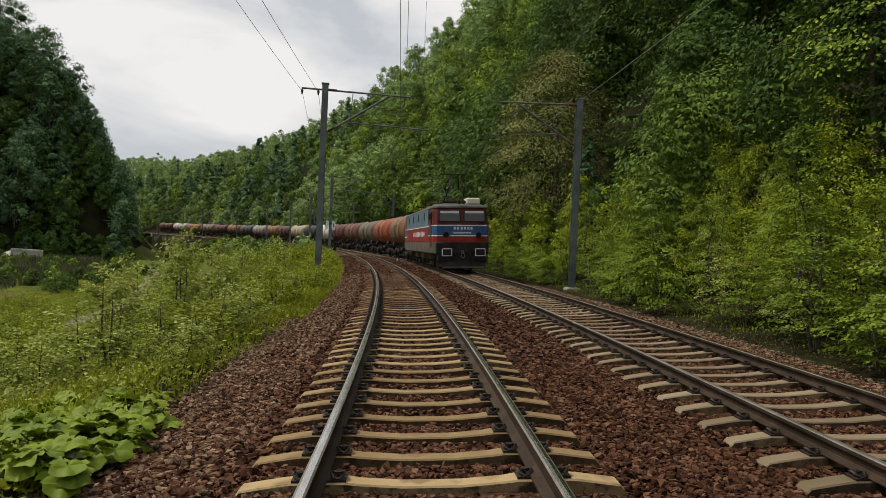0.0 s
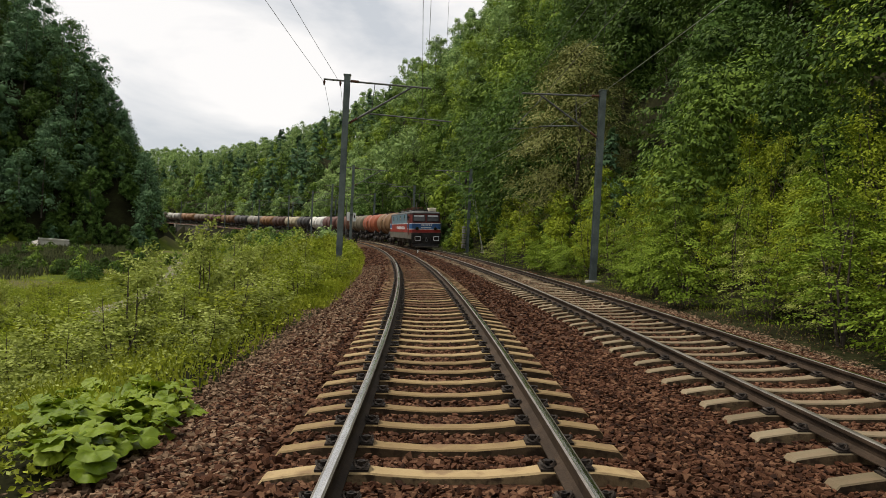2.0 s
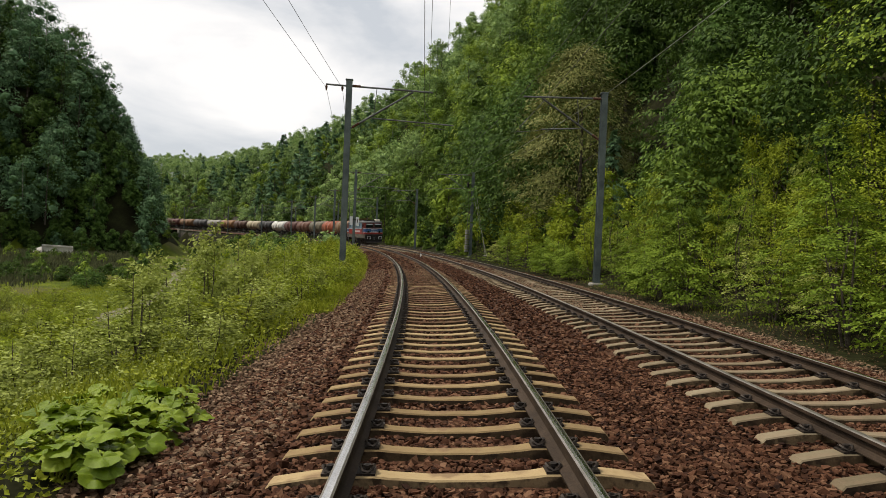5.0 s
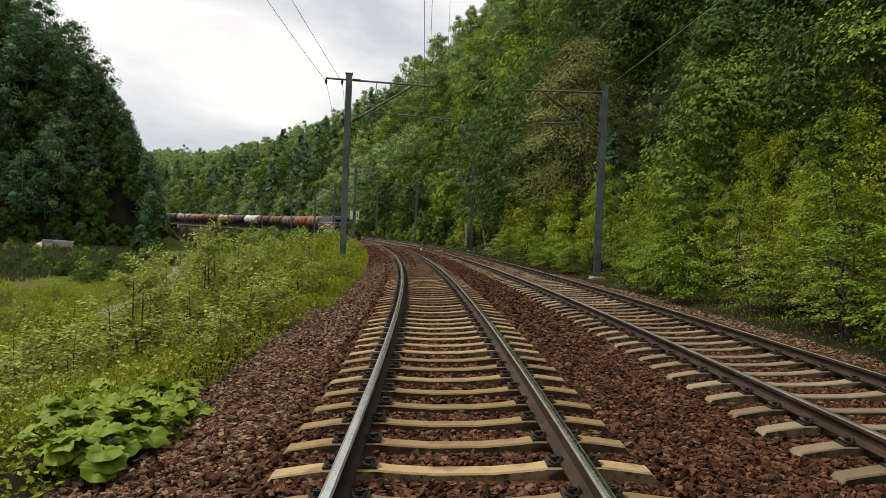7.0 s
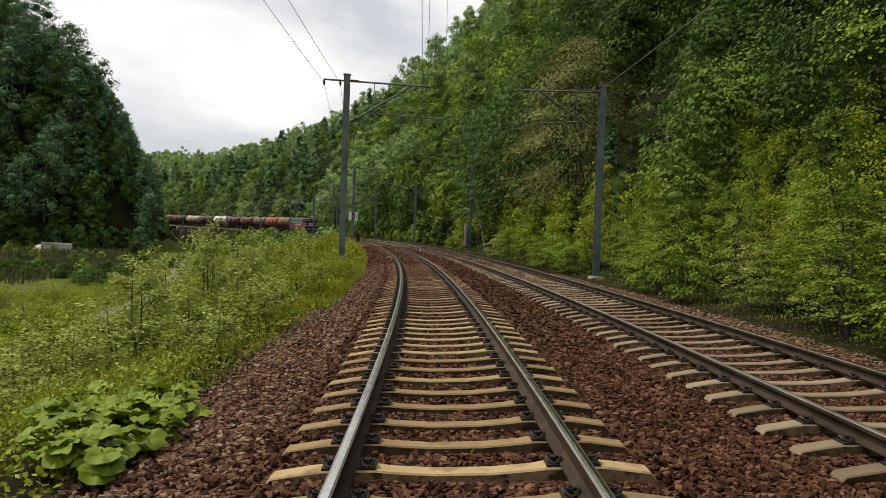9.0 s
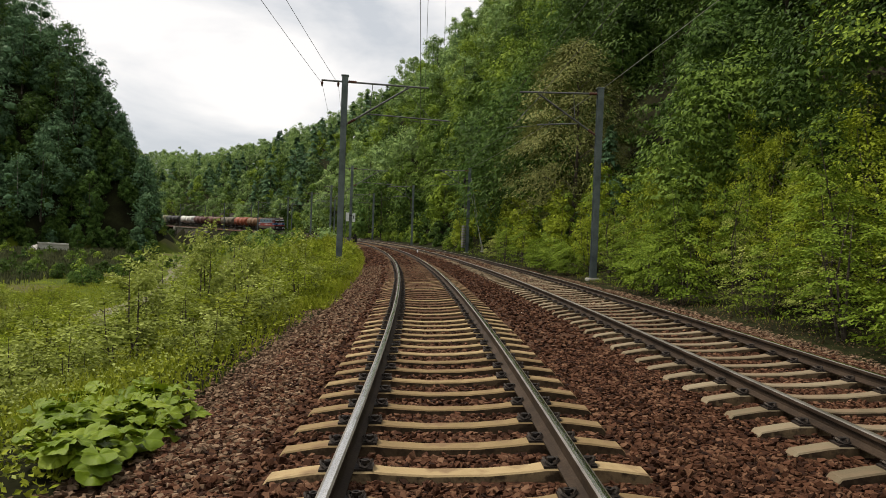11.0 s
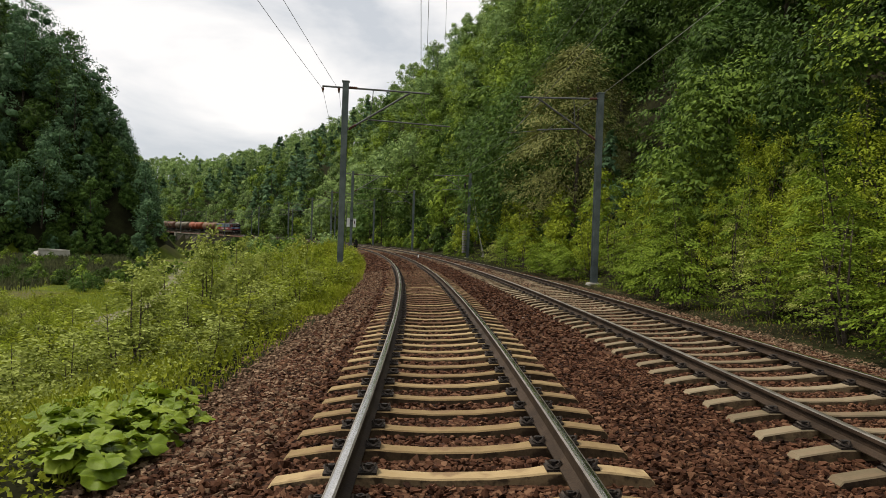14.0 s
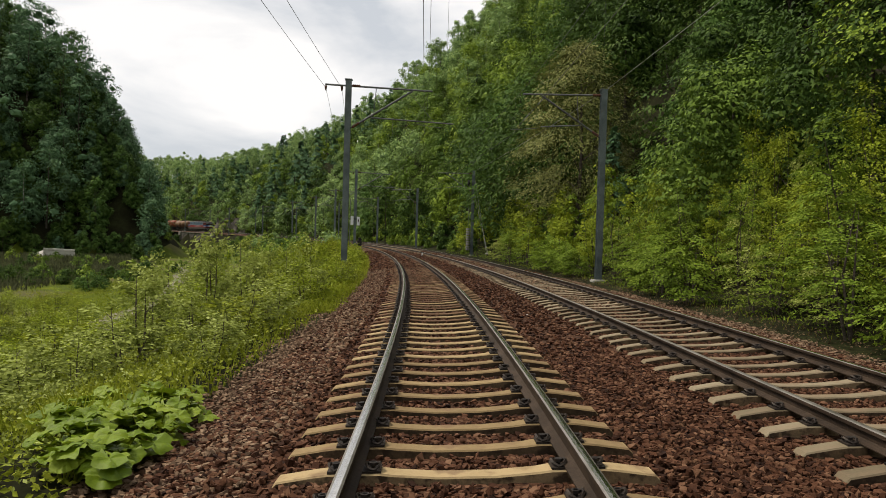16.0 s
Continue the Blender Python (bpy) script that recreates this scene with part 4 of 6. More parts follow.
def bogie_frame(parent, y, axles, base, r=0.46):
    g = Geo()
    for sx in (-1, 1):
        g.box((sx * 1.02, y, r + 0.16), (0.14, base + 0.9, 0.24), bevel=0.03)
        g.box((sx * 1.02, y, r - 0.02), (0.12, 0.9, 0.22), bevel=0.03)
        for k in range(axles):
            ya = y + base * (k / (axles - 1) - 0.5)
            g.box((sx * 1.05, ya, r), (0.26, 0.34, 0.34), bevel=0.05)
            for dy in (-0.27, 0.27):
                g.tube([(sx * 1.05, ya + dy, r - 0.06), (sx * 1.05, ya + dy, r + 0.24)], 0.075, n=8)
    g.box((0, y, r + 0.12), (2.0, 0.4, 0.26), bevel=0.03)
    return part("bogie_frame", g, M_DARK, parent, "grimy black bogie frame with axle boxes")


def buffer_pair(parent, y, sy):
    for sx in (-1, 1):
        g = Geo()
        g.tube([(sx * 0.875, y - sy * 0.08, 1.06), (sx * 0.875, y + sy * 0.30, 1.06)], [0.12, 0.10], n=12)
        g.box((sx * 0.875, y + sy * 0.46, 1.06), (0.46, 0.04, 0.34), bevel=0.012)
        g.tube([(sx * 0.875, y + sy * 0.30, 1.06), (sx * 0.875, y + sy * 0.45, 1.06)], 0.075, n=10)
        part("buffer", g, M_DARK, parent)


LOCO_L = 19.8


def make_loco():
    loco = tagged(new("electric_locomotive"), "boxy electric locomotive in red and blue with grey skirt", "locomotive")

    def plan(inset, z, y_front=0.0, wid=1.5):
        """Outline of the body seen from above: flat ends with chamfered corners."""
        w = wid - inset
        a, b = y_front + inset + 0.35, LOCO_L - 0.9 - inset
        return [(-w, a + 0.55, z), (-w + 0.18, a + 0.1, z), (-0.6, a, z), (0.6, a, z), (w - 0.18, a + 0.1, z), (w, a + 0.55, z),
                (w, b - 0.55, z), (w - 0.18, b - 0.1, z), (0.6, b, z), (-0.6, b, z), (-w + 0.18, b - 0.1, z), (-w, b - 0.55, z)]

    def band(name, mat, rows, label):
        g = Geo()
        g.loft([plan(i, z, yf) for i, z, yf in rows])
        return part(name, g, mat, loco, label)

    band("skirt", M_SKIRT, [(0.04, 0.95, 0), (0.0, 1.0, 0), (0.0, 1.62, 0)], "dusty grey lower side panel")
    band("red_band", M_RED, [(-0.004, 1.624, 0), (-0.004, 1.93, 0)], "red painted band")
    band("white_line", M_WHITE, [(-0.008, 1.934, 0), (-0.008, 1.99, 0)], "thin white line")
    body = band("body", M_BLUE, [(0.0, 1.994, 0), (0.0, 2.50, 0)], "blue painted mid body")
    band("white_line", M_WHITE, [(-0.008, 2.504, 0), (-0.008, 2.55, 0)], "thin white line")
    band("cab", M_CABRED, [(0.0, 2.554, 0.0), (0.02, 2.75, 0.02), (0.05, 3.35, 0.14), (0.08, 3.50, 0.18)], "dark red upper cab")
    roof = band("roof", M_ROOF, [(0.03, 3.504, 0.10), (0.05, 3.58, 0.12), (0.22, 3.70, 0.30), (0.55, 3.78, 0.6)], "dark grey curved roof")
    # side panels over the middle of the body
    for sx in (-1, 1):
        g = Geo()
        g.box((sx * 1.505, 9.6, 2.055), (0.022, 13.6, 0.85), bevel=0.006)
        part("red_side_panel", g, M_RED, loco, "red painted side panel with worn lettering")
        g = Geo()
        g.box((sx * 1.495, 9.6, 3.00), (0.05, 13.6, 0.96), bevel=0.006)
        part("blue_side_panel", g, M_BLUE_PALE, loco, "faded blue upper side panel")
        g = Geo()
        g.box((sx * 1.52, 9.6, 2.50), (0.024, 13.6, 0.045))
        part("white_line", g, M_WHITE, loco)
        for k in range(4):
            g = Geo()
            y = 4.6 + 3.3 * k
            g.loft([[(sx * 1.522 + sx * dx, y + r * 0.20 * math.cos(a), 3.13 + r * 0.26 * math.sin(a)) for a in [6.28318 * j / 14 for j in range(14)]] for dx, r in ((0, 1.0), (0.02, 1.0), (0.02, 0.8))])
            part("porthole", g, M_GLASS, loco, "oval side window")
        for k in range(9):
            g = Geo()
            g.box((sx * 1.52, 4.9 + 0.78 * k, 2.08), (0.014, 0.46, 0.32 if k % 3 else 0.26))
            part("lettering_bar", g, M_SIGN, loco, "pale lettering bar")
        g = Geo()
        g.box((sx * 1.508, 1.75, 2.35), (0.03, 0.72, 1.9), bevel=0.01)
        door = part("cab_door", g, M_CABRED, loco, "dark red cab door")
        g = Geo()
        g.box((sx * 1.526, 1.75, 3.02), (0.012, 0.44, 0.50))
        part("door_window", g, M_GLASS, door)
        g = Geo()
        g.tube([(sx * 1.60, 1.25, 1.3), (sx * 1.60, 1.25, 2.7)], 0.018, n=6)
        part("grab_rail", g, M_STEEL, loco)
        g = Geo()
        g.box((sx * 1.66, 0.95, 3.02), (0.10, 0.05, 0.34), bevel=0.01)
        g.tube([(sx * 1.46, 1.0, 3.1), (sx * 1.64, 0.96, 3.1)], 0.015, n=5)
        part("mirror", g, M_DARK, loco)
        g = Geo()
        for k in range(3):
            g.box((sx * 1.42, 1.3, 0.50 + 0.28 * k), (0.2, 0.4, 0.03))
        for dy in (-0.2, 0.2):
            g.box((sx * 1.48, 1.3 + dy, 0.78), (0.03, 0.03, 0.75))
        part("steps", g, M_DARK, loco)
    # windscreens, front to the clip's camera
    for sx in (-1, 1):
        g = Geo()
        g.box((sx * 0.66, 0.405, 3.03), (1.16, 0.03, 0.66), Matrix.Rotation(radians(-10.5), 3, "X"), bevel=0.012)
        rim = part("windscreen_frame", g, M_DARK, loco, "black rubber windscreen frame")
        g = Geo()
        g.box((sx * 0.66, 0.388, 3.035), (1.06, 0.02, 0.56), Matrix.Rotation(radians(-10.5), 3, "X"), bevel=0.006)
        part("windscreen", g, M_GLASS, rim, "dark windscreen")
        g = Geo()
        g.box((sx * 0.66, 0.412, 3.255), (0.98, 0.012, 0.13), Matrix.Rotation(radians(-10.5), 3, "X"))
        part("sun_blind", g, M_SIGN, rim, "pale blind behind the glass")
        g = Geo()
        g.tube([(sx * 0.30, 0.36, 2.72), (sx * 0.62, 0.375, 3.05)], 0.012, n=5)
        part("wiper", g, M_DARK, loco)
        g = Geo()
        g.tube([(sx * 0.86, 0.40, 2.02), (sx * 0.86, 0.22, 2.02)], [0.15, 0.14], n=14)
        lamp = part("headlight", g, M_DARK, loco, "round headlight in a black housing")
        g = Geo()
        g.tube([(sx * 0.86, 0.225, 2.02), (sx * 0.86, 0.205, 2.02)], 0.11, n=14)
        part("lens", g, M_GLASS, lamp)
        g = Geo()
        for a, b in ((-0.23, 0), (0.23, 0)):
            g.box((sx * 0.875 + a, -0.155, 1.06), (0.075, 0.012, 0.38))
        for b in (-0.17, 0.17):
            g.box((sx * 0.875, -0.155, 1.06 + b), (0.49, 0.012, 0.075))
        part("buffer_rim", g, M_WHITE, loco, "white painted rim of the buffer plate")
    # blue panel, lettering bars on the nose
    g = Geo()
    g.box((0, 0.345, 2.25), (2.3, 0.02, 0.50), bevel=0.006)
    nose = part("nose_panel", g, M_BLUE, loco, "blue nose panel")
    for k in range(6):
        g = Geo()
        g.box((-0.36 + 0.17 * k if k > 1 else -0.40 + 0.17 * k, 0.332, 2.37), (0.11, 0.01, 0.15))
        part("lettering_bar", g, M_SIGN, nose, "white lettering bar")
    g = Geo()
    g.box((0, 0.332, 2.12), (0.95, 0.01, 0.075))
    part("number_bar", g, M_SIGN, nose, "white bar of small figures")
    # apron, buffers, coupling, plough
    g = Geo()
    g.box((0, 0.42, 1.30), (2.80, 0.28, 0.62), bevel=0.05)
    g.box((0, 0.45, 0.78), (2.6, 0.24, 0.50), bevel=0.04)
    part("apron", g, M_DARK, loco, "black buffer beam and apron")
    g = Geo()
    g.loft([[(x, 0.10 + 0.22 * abs(x) / 1.2, 0.16), (x, 0.02 + 0.22 * abs(x) / 1.2, 0.30), (x, 0.22 + 0.22 * abs(x) / 1.2, 0.56), (x, 0.26 + 0.22 * abs(x) / 1.2, 0.56)] for x in (-1.2, -0.6, 0.0, 0.6, 1.2)])
    part("rail_guard", g, M_DARK, loco)
    g = Geo()
    g.box((0, 0.03, 0.24), (2.2, 0.03, 0.09))
    part("guard_edge", g, M_SKIRT, loco, "pale edge of the rail guard")
    buffer_pair(loco, 0.30, -1)
    buffer_pair(loco, LOCO_L - 0.75, 1)
    g = Geo()
    ring = [(0.10 * math.cos(a), 0.10, 0.88 + 0.13 * math.sin(a)) for a in [6.28318 * k / 12 for k in range(13)]]
    g.tube(ring, 0.028, n=6, caps=False)
    g.box((0, 0.18, 1.08), (0.12, 0.26, 0.14), bevel=0.02)
    part("coupling", g, M_STEEL, loco, "steel hook and coupling ring")
    for sx in (-0.38, 0.38):
        g = Geo()
        g.tube([(sx, 0.28, 1.05), (sx, 0.12, 0.95), (sx * 0.95, 0.10, 0.6), (sx * 0.85, 0.24, 0.5)], 0.028, n=6)
        part("brake_hose", g, M_DARK, loco)
    # roof gear
    g = Geo()
    for sx in (-0.12, 0.12):
        g.tube([(sx, 0.66, 3.80), (sx, 0.46, 3.80)], 0.10, n=12)
    part("top_lamps", g, M_DARK, loco, "pair of round top lamps")
    g = Geo()
    g.box((0.72, 1.55, 3.90), (0.72, 0.95, 0.36), bevel=0.05)
    part("air_conditioner", g, M_CREAM, loco, "cream roof-mounted air conditioner")
    for y0 in (3.2, 16.2):
        g = Geo()
        g.box((0, y0, 3.92), (1.5, 1.7, 0.06), bevel=0.01)
        for sx in (-0.62, 0.62):
            for dy in (-0.7, 0.7):
                g.tube([(sx, y0 + dy, 3.70), (sx, y0 + dy, 3.92)], [0.09, 0.07], n=8)
        base = part("pantograph_base", g, M_DARK, loco)
        raised = y0 < 5
        top = 5.55 if raised else 4.22
        g = Geo()
        for sx in (-1, 1):
            g.tube([(sx * 0.55, y0 - 0.5, 3.97), (sx * 0.42, y0 + 1.05, (3.97 + top) / 2), (sx * 0.2, y0 - 0.1, top)], 0.036, n=6)
            g.tube([(sx * 0.55, y0 + 0.5, 3.97), (sx * 0.42, y0 - 1.05, (3.97 + top) / 2), (sx * 0.2, y0 + 0.1, top)], 0.036, n=6)
        for dy in (-0.15, 0.15):
            g.tube([(-0.95, y0 + dy, top - 0.14), (-0.72, y0 + dy, top + 0.02), (0.72, y0 + dy, top + 0.02), (0.95, y0 + dy, top - 0.14)], 0.022, n=6)
        part("pantograph", g, M_DARK, loco, "raised pantograph" if raised else "folded pantograph")
    for y0, n in ((6.5, 4), (10.0, 4), (13.2, 3)):
        g = Geo()
        g.box((0, y0, 3.86), (1.5, 2.2, 0.22), bevel=0.05)
        part("roof_hatch", g, M_ROOF, loco)
        g = Geo()
        for k in range(n):
            g.tube([(-0.5 + 0.33 * k, y0, 3.95), (-0.5 + 0.33 * k, y0, 4.22)], [0.07, 0.05], n=8)
        g.tube([(-0.6, y0, 4.24), (0.6, y0, 4.24)], 0.03, n=6)
        part("roof_insulators", g, M_INSUL, loco)
    for k in range(5):
        g = Geo()
        g.box((0, 6.2 + 1.9 * k, 0.82), (2.2 + 0.3 * (k % 2), 1.3, 0.55), bevel=0.04)
        part("underfloor_box", g, M_SKIRT, loco, "dusty grey equipment box under the floor")
    for yc in (4.3, 14.6):
        bogie_frame(loco, yc, 3, 4.35, r=0.62)
        for k in (-1, 0, 1):
            WHEELS.append((wheelset(loco, yc + 2.175 * k, r=0.62), yc + 2.175 * k, 0.62))
    for c in loco.children_recursive:
        if not c.name.startswith(("wheelset", "bogie_frame")):
            c.data.transform(Matrix.Diagonal((1.045, 1, 1, 1)))
    return loco


M_SIGN = material("faded_white_lettering", [(0.42, 0.43, 0.45), (0.56, 0.57, 0.58)], rough=0.6, bump=0)
WHEELS = []
WAGON_L = 14.3


def make_wagon():
    """A four-axle tank wagon."""
    w = new("tank_wagon")
    g = Geo()
    R, zc, a, b = 1.42, 2.62, 0.95, WAGON_L - 0.95
    prof = [(a - 0.02, 0.0), (a + 0.02, 0.55), (a + 0.12, 1.0), (a + 0.26, 1.25), (a + 0.42, R - 0.04), (a + 0.55, R)]
    prof += [(a + 4.2, R), (a + 4.22, R + 0.025), (a + 4.36, R + 0.025), (a + 4.38, R), (b - 4.38, R), (b - 4.36, R + 0.025), (b - 4.22, R + 0.025), (b - 4.2, R)]
    prof += [(b - 0.55, R), (b - 0.42, R - 0.04), (b - 0.26, 1.25), (b - 0.12, 1.0), (b - 0.02, 0.55), (b + 0.02, 0.0)]
    n = 28
    g.loft([[(max(r, 0.005) * math.cos(6.28318 * k / n), y, zc + max(r, 0.005) * math.sin(6.28318 * k / n)) for k in range(n)] for y, r in prof])
    tank = part("tank", g, M_TANK["faded brown"], w, smooth=True)
    g = Geo()
    g.tube([(0, WAGON_L / 2, zc + R - 0.05), (0, WAGON_L / 2, zc + R + 0.16)], 0.36, n=14)
    g.tube([(0, WAGON_L / 2, zc + R + 0.16), (0, WAGON_L / 2, zc + R + 0.21)], 0.40, n=14)
    part("manhole", g, M_DARK, w)
    g = Geo()
    for sx in (-0.42, 0.42):
        g.box((sx, WAGON_L / 2, zc + R + 0.03), (0.22, 5.4, 0.03))
    for k in range(5):
        g.box((0, WAGON_L / 2 - 2.4 + 1.2 * k, zc + R - 0.02), (1.1, 0.05, 0.08))
    part("walkway", g, M_DARK, w)
    g = Geo()
    for sx in (-1, 1):
        for dy in (-0.2, 0.2):
            g.tube([(sx * 1.5, WAGON_L / 2 + dy, 1.1), (sx * 1.48, WAGON_L / 2 + dy, zc + 0.3), (sx * 0.55, WAGON_L / 2 + dy, zc + R + 0.02)], 0.02, n=5)
        for k in range(6):
            g.box((sx * 1.49, WAGON_L / 2, 1.25 + 0.27 * k), (0.025, 0.4, 0.025))
    part("ladder", g, M_DARK, w)
    g = Geo()
    for sx in (-1, 1):
        g.box((sx * 0.62, WAGON_L / 2, 1.06), (0.16, WAGON_L - 1.3, 0.30), bevel=0.02)
    for y in (0.75, WAGON_L - 0.75):
        g.box((0, y, 1.08), (2.6, 0.2, 0.36), bevel=0.02)
    for y in (2.6, WAGON_L - 2.6):
        for sx in (-1, 1):
            g.box((sx * 0.85, y, 1.34), (0.55, 0.9, 0.42), Matrix.Rotation(radians(28) * -sx, 3, "Y"), bevel=0.03)
        g.box((0, y, 1.2), (2.3, 0.7, 0.2), bevel=0.02)
    part("underframe", g, M_DARK, w, "grimy underframe with tank saddles")
    g = Geo()
    g.box((0.9, 5.4, 0.9), (0.5, 0.9, 0.4), bevel=0.05)
    g.tube([(-0.8, 5.9, 0.85), (-0.8, 7.3, 0.85)], 0.19, n=12)
    g.tube([(-1.0, WAGON_L / 2, 0.7), (1.0, WAGON_L / 2, 0.7)], 0.08, n=8)
    part("brake_gear", g, M_DARK, w)
    for yc in (2.6, WAGON_L - 2.6):
        bogie_frame(w, yc, 2, 1.8)
        for k in (-0.5, 0.5):
            wheelset(w, yc + 1.8 * k)
    buffer_pair(w, 0.60, -1)
    buffer_pair(w, WAGON_L - 0.60, 1)
    return w


loco = make_loco()
wagons = []


def make_train():
    first = make_wagon()
    for k, (colour, _) in enumerate(TANKS):
        w = first if k == 0 else copy_thing(first, Matrix())
        for c in w.children:
            if c.name.startswith("tank"):
                c.data = c.data.copy()
                c.data.materials[0] = M_TANK[colour]
        tagged(w, f"{colour} weathered four-axle tank wagon in the goods train", "tank wagon", "wagons of the goods train")
        wagons.append(w)


make_train()


# ---- overhead line ----
def mast(s, off, side, height=8.75, arm=3.8, lean=0.0, detail=True, label="grey steel overhead-line mast with bracket arm"):
    """An H-section mast on a concrete foot; side +1: the arm reaches to the right of the line."""
    m = turned(s, off, -0.45)
    ob = tagged(new("catenary_mast"), label, "catenary mast", "masts along the line")
    ob.matrix_basis = m
    w, d, t = 0.27, 0.26, 0.022
    g = Geo()
    for sy in (-1, 1):
        g.box((0, sy * d / 2, height / 2), (w, t, height), bevel=0.004)
    g.box((0, 0, height / 2), (t, d - t, height - 0.05))
    part("post", g, M_MAST, ob)
    g = Geo()
    g.box((0, 0, height + 0.02), (0.34, 0.32, 0.05), bevel=0.01)
    part("cap", g, M_MAST, ob)
    g = Geo()
    g.box((0, 0, -0.06), (0.62, 0.62, 0.4), bevel=0.06)
    part("footing", g, M_CONC, ob, "concrete footing")
    za, zb = height - 0.28, height - 2.15
    g = Geo()
    g.tube([(-side * (1.05 if side > 0 else 0.1), 0.0, za + 0.05), (side * arm, 0.0, za - 0.06)], 0.042, n=8)
    part("top_tube", g, M_STEEL, ob)
    g = Geo()
    g.tube([(side * 0.14, 0, zb), (side * 2.9, 0, za - 0.08)], 0.045, n=8)
    part("brace", g, M_STEEL, ob)
    g = Geo()
    g.tube([(side * 1.15, 0, zb + 0.62), (side * 1.25, 0, za - 0.02)], 0.018, n=6)
    part("hanger_rod", g, M_STEEL, ob)
    g = Geo()
    g.tube([(side * 1.05, 0, zb + 0.50), (side * 4.8 if side > 0 else side * 2.9, 0, zb + 0.36)], 0.032, n=8)
    g.tube([(side * 3.0, 0, zb + 0.30), (side * 4.3, 0, zb + 0.16)], 0.014, n=6)
    part("registration_arm", g, M_STEEL, ob)
    g = Geo()
    g.tube([(side * 2.7, 0, za - 0.1), (side * 3.9, 0, zb + 0.42)], 0.012, n=5)
    part("stay_wire", g, M_STEEL, ob)
    for x0, z0, x1, z1 in ((0.16, za + 0.04, 0.52, za + 0.03), (0.20, zb + 0.04, 0.50, zb + 0.24)):
        g = Geo()
        pts, rad = [], []
        for k in range(9):
            f = k / 8
            pts.append((side * (x0 + (x1 - x0) * f), 0, z0 + (z1 - z0) * f))
            rad.append(0.075 if k % 2 else 0.045)
        g.tube(pts, rad, n=8)
        part("insulator", g, M_INSUL, ob)
    if side > 0:
        for x in (-1.02, -0.30):
            g = Geo()
            g.tube([(x, 0, za + 0.03), (x, 0, za - 0.06), (x, 0, za - 0.22)], [0.02, 0.06, 0.03], n=8)
            part("insulator", g, M_INSUL, ob)
    return ob


LEFT_MASTS = [(-16, -3.4), (32.6, -3.38), (77.5, -3.0), (113, -2.9), (138, -3.2), (168, -3.4), (208, -3.2), (250, -3.2), (300, -3.2)]
RIGHT_MASTS = [(-14, 8.3), (32.3, 8.3), (73.0, 8.9), (103, 8.0), (132, 7.4), (168, 7.4), (212, 7.4), (255, 7.4), (302, 7.4)]
for _s, _o in LEFT_MASTS:
    mast(_s, _o, 1, height=8.85)
for _s, _o in RIGHT_MASTS:
    mast(_s, _o, -1, height=8.85, arm=3.75)


def wire_run(name, pts, sag, r, label, group="wires of the overhead line", mat=None):
    """A wire through its supports, hanging between them."""
    g = Geo()
    path = []
    for a, b in zip(pts[:-1], pts[1:]):
        a, b = Vector(a), Vector(b)
        n = 14
        for k in range(n):
            f = k / n
            p = a.lerp(b, f)
            p.z -= sag * 4 * f * (1 - f)
            path.append(p)
    path.append(Vector(pts[-1]))
    g.tube(path, r, n=5)
    return tagged(part(name, g, mat or M_WIRE), label, "wire", group)


def make_wires():
    ls, rs = LEFT_MASTS, RIGHT_MASTS
    wire_run("messenger_wire", [on_line(s, 0.25, 7.95) for s, _ in ls], 0.55, 0.007, "thin dark messenger wire above the track")
    wire_run("contact_wire", [on_line(s, 0.10, 6.15) for s, _ in ls], 0.03, 0.007, "thin dark contact wire above the track")
    wire_run("messenger_wire", [on_line(s, D2 + 0.25, 7.95) for s, _ in rs], 0.55, 0.008, "thin dark messenger wire above the track")
    wire_run("contact_wire", [on_line(s, D2, 6.15) for s, _ in rs], 0.03, 0.008, "thin dark contact wire above the track")
    wire_run("feeder_wire", [on_line(s, o - 1.02, 8.02) for s, o in ls], 0.35, 0.008, "dark feeder wire hung beside the masts")
    wire_run("feeder_wire", [on_line(s, o - 0.30, 8.02) for s, o in ls], 0.35, 0.008, "dark feeder wire hung beside the masts")
    wire_run("feeder_wire", [on_line(s, o + 0.1, 8.42) for s, o in rs[:3]], 0.15, 0.009, "pale stay wire run along the masts", mat=M_WIRE_PALE)
    for s in np.arange(-10, 70, 7.0):
        for o in (0.18, D2 + 0.12):
            f = min(abs(s - q) for q, _ in ls)
            wire_run("dropper_wire", [on_line(s, o, 7.95 - min(0.5, 0.03 * f)), on_line(s, o, 6.14)], 0.0, 0.004, "hair-thin dropper wire between two wires", "droppers of the overhead line")


make_wires()


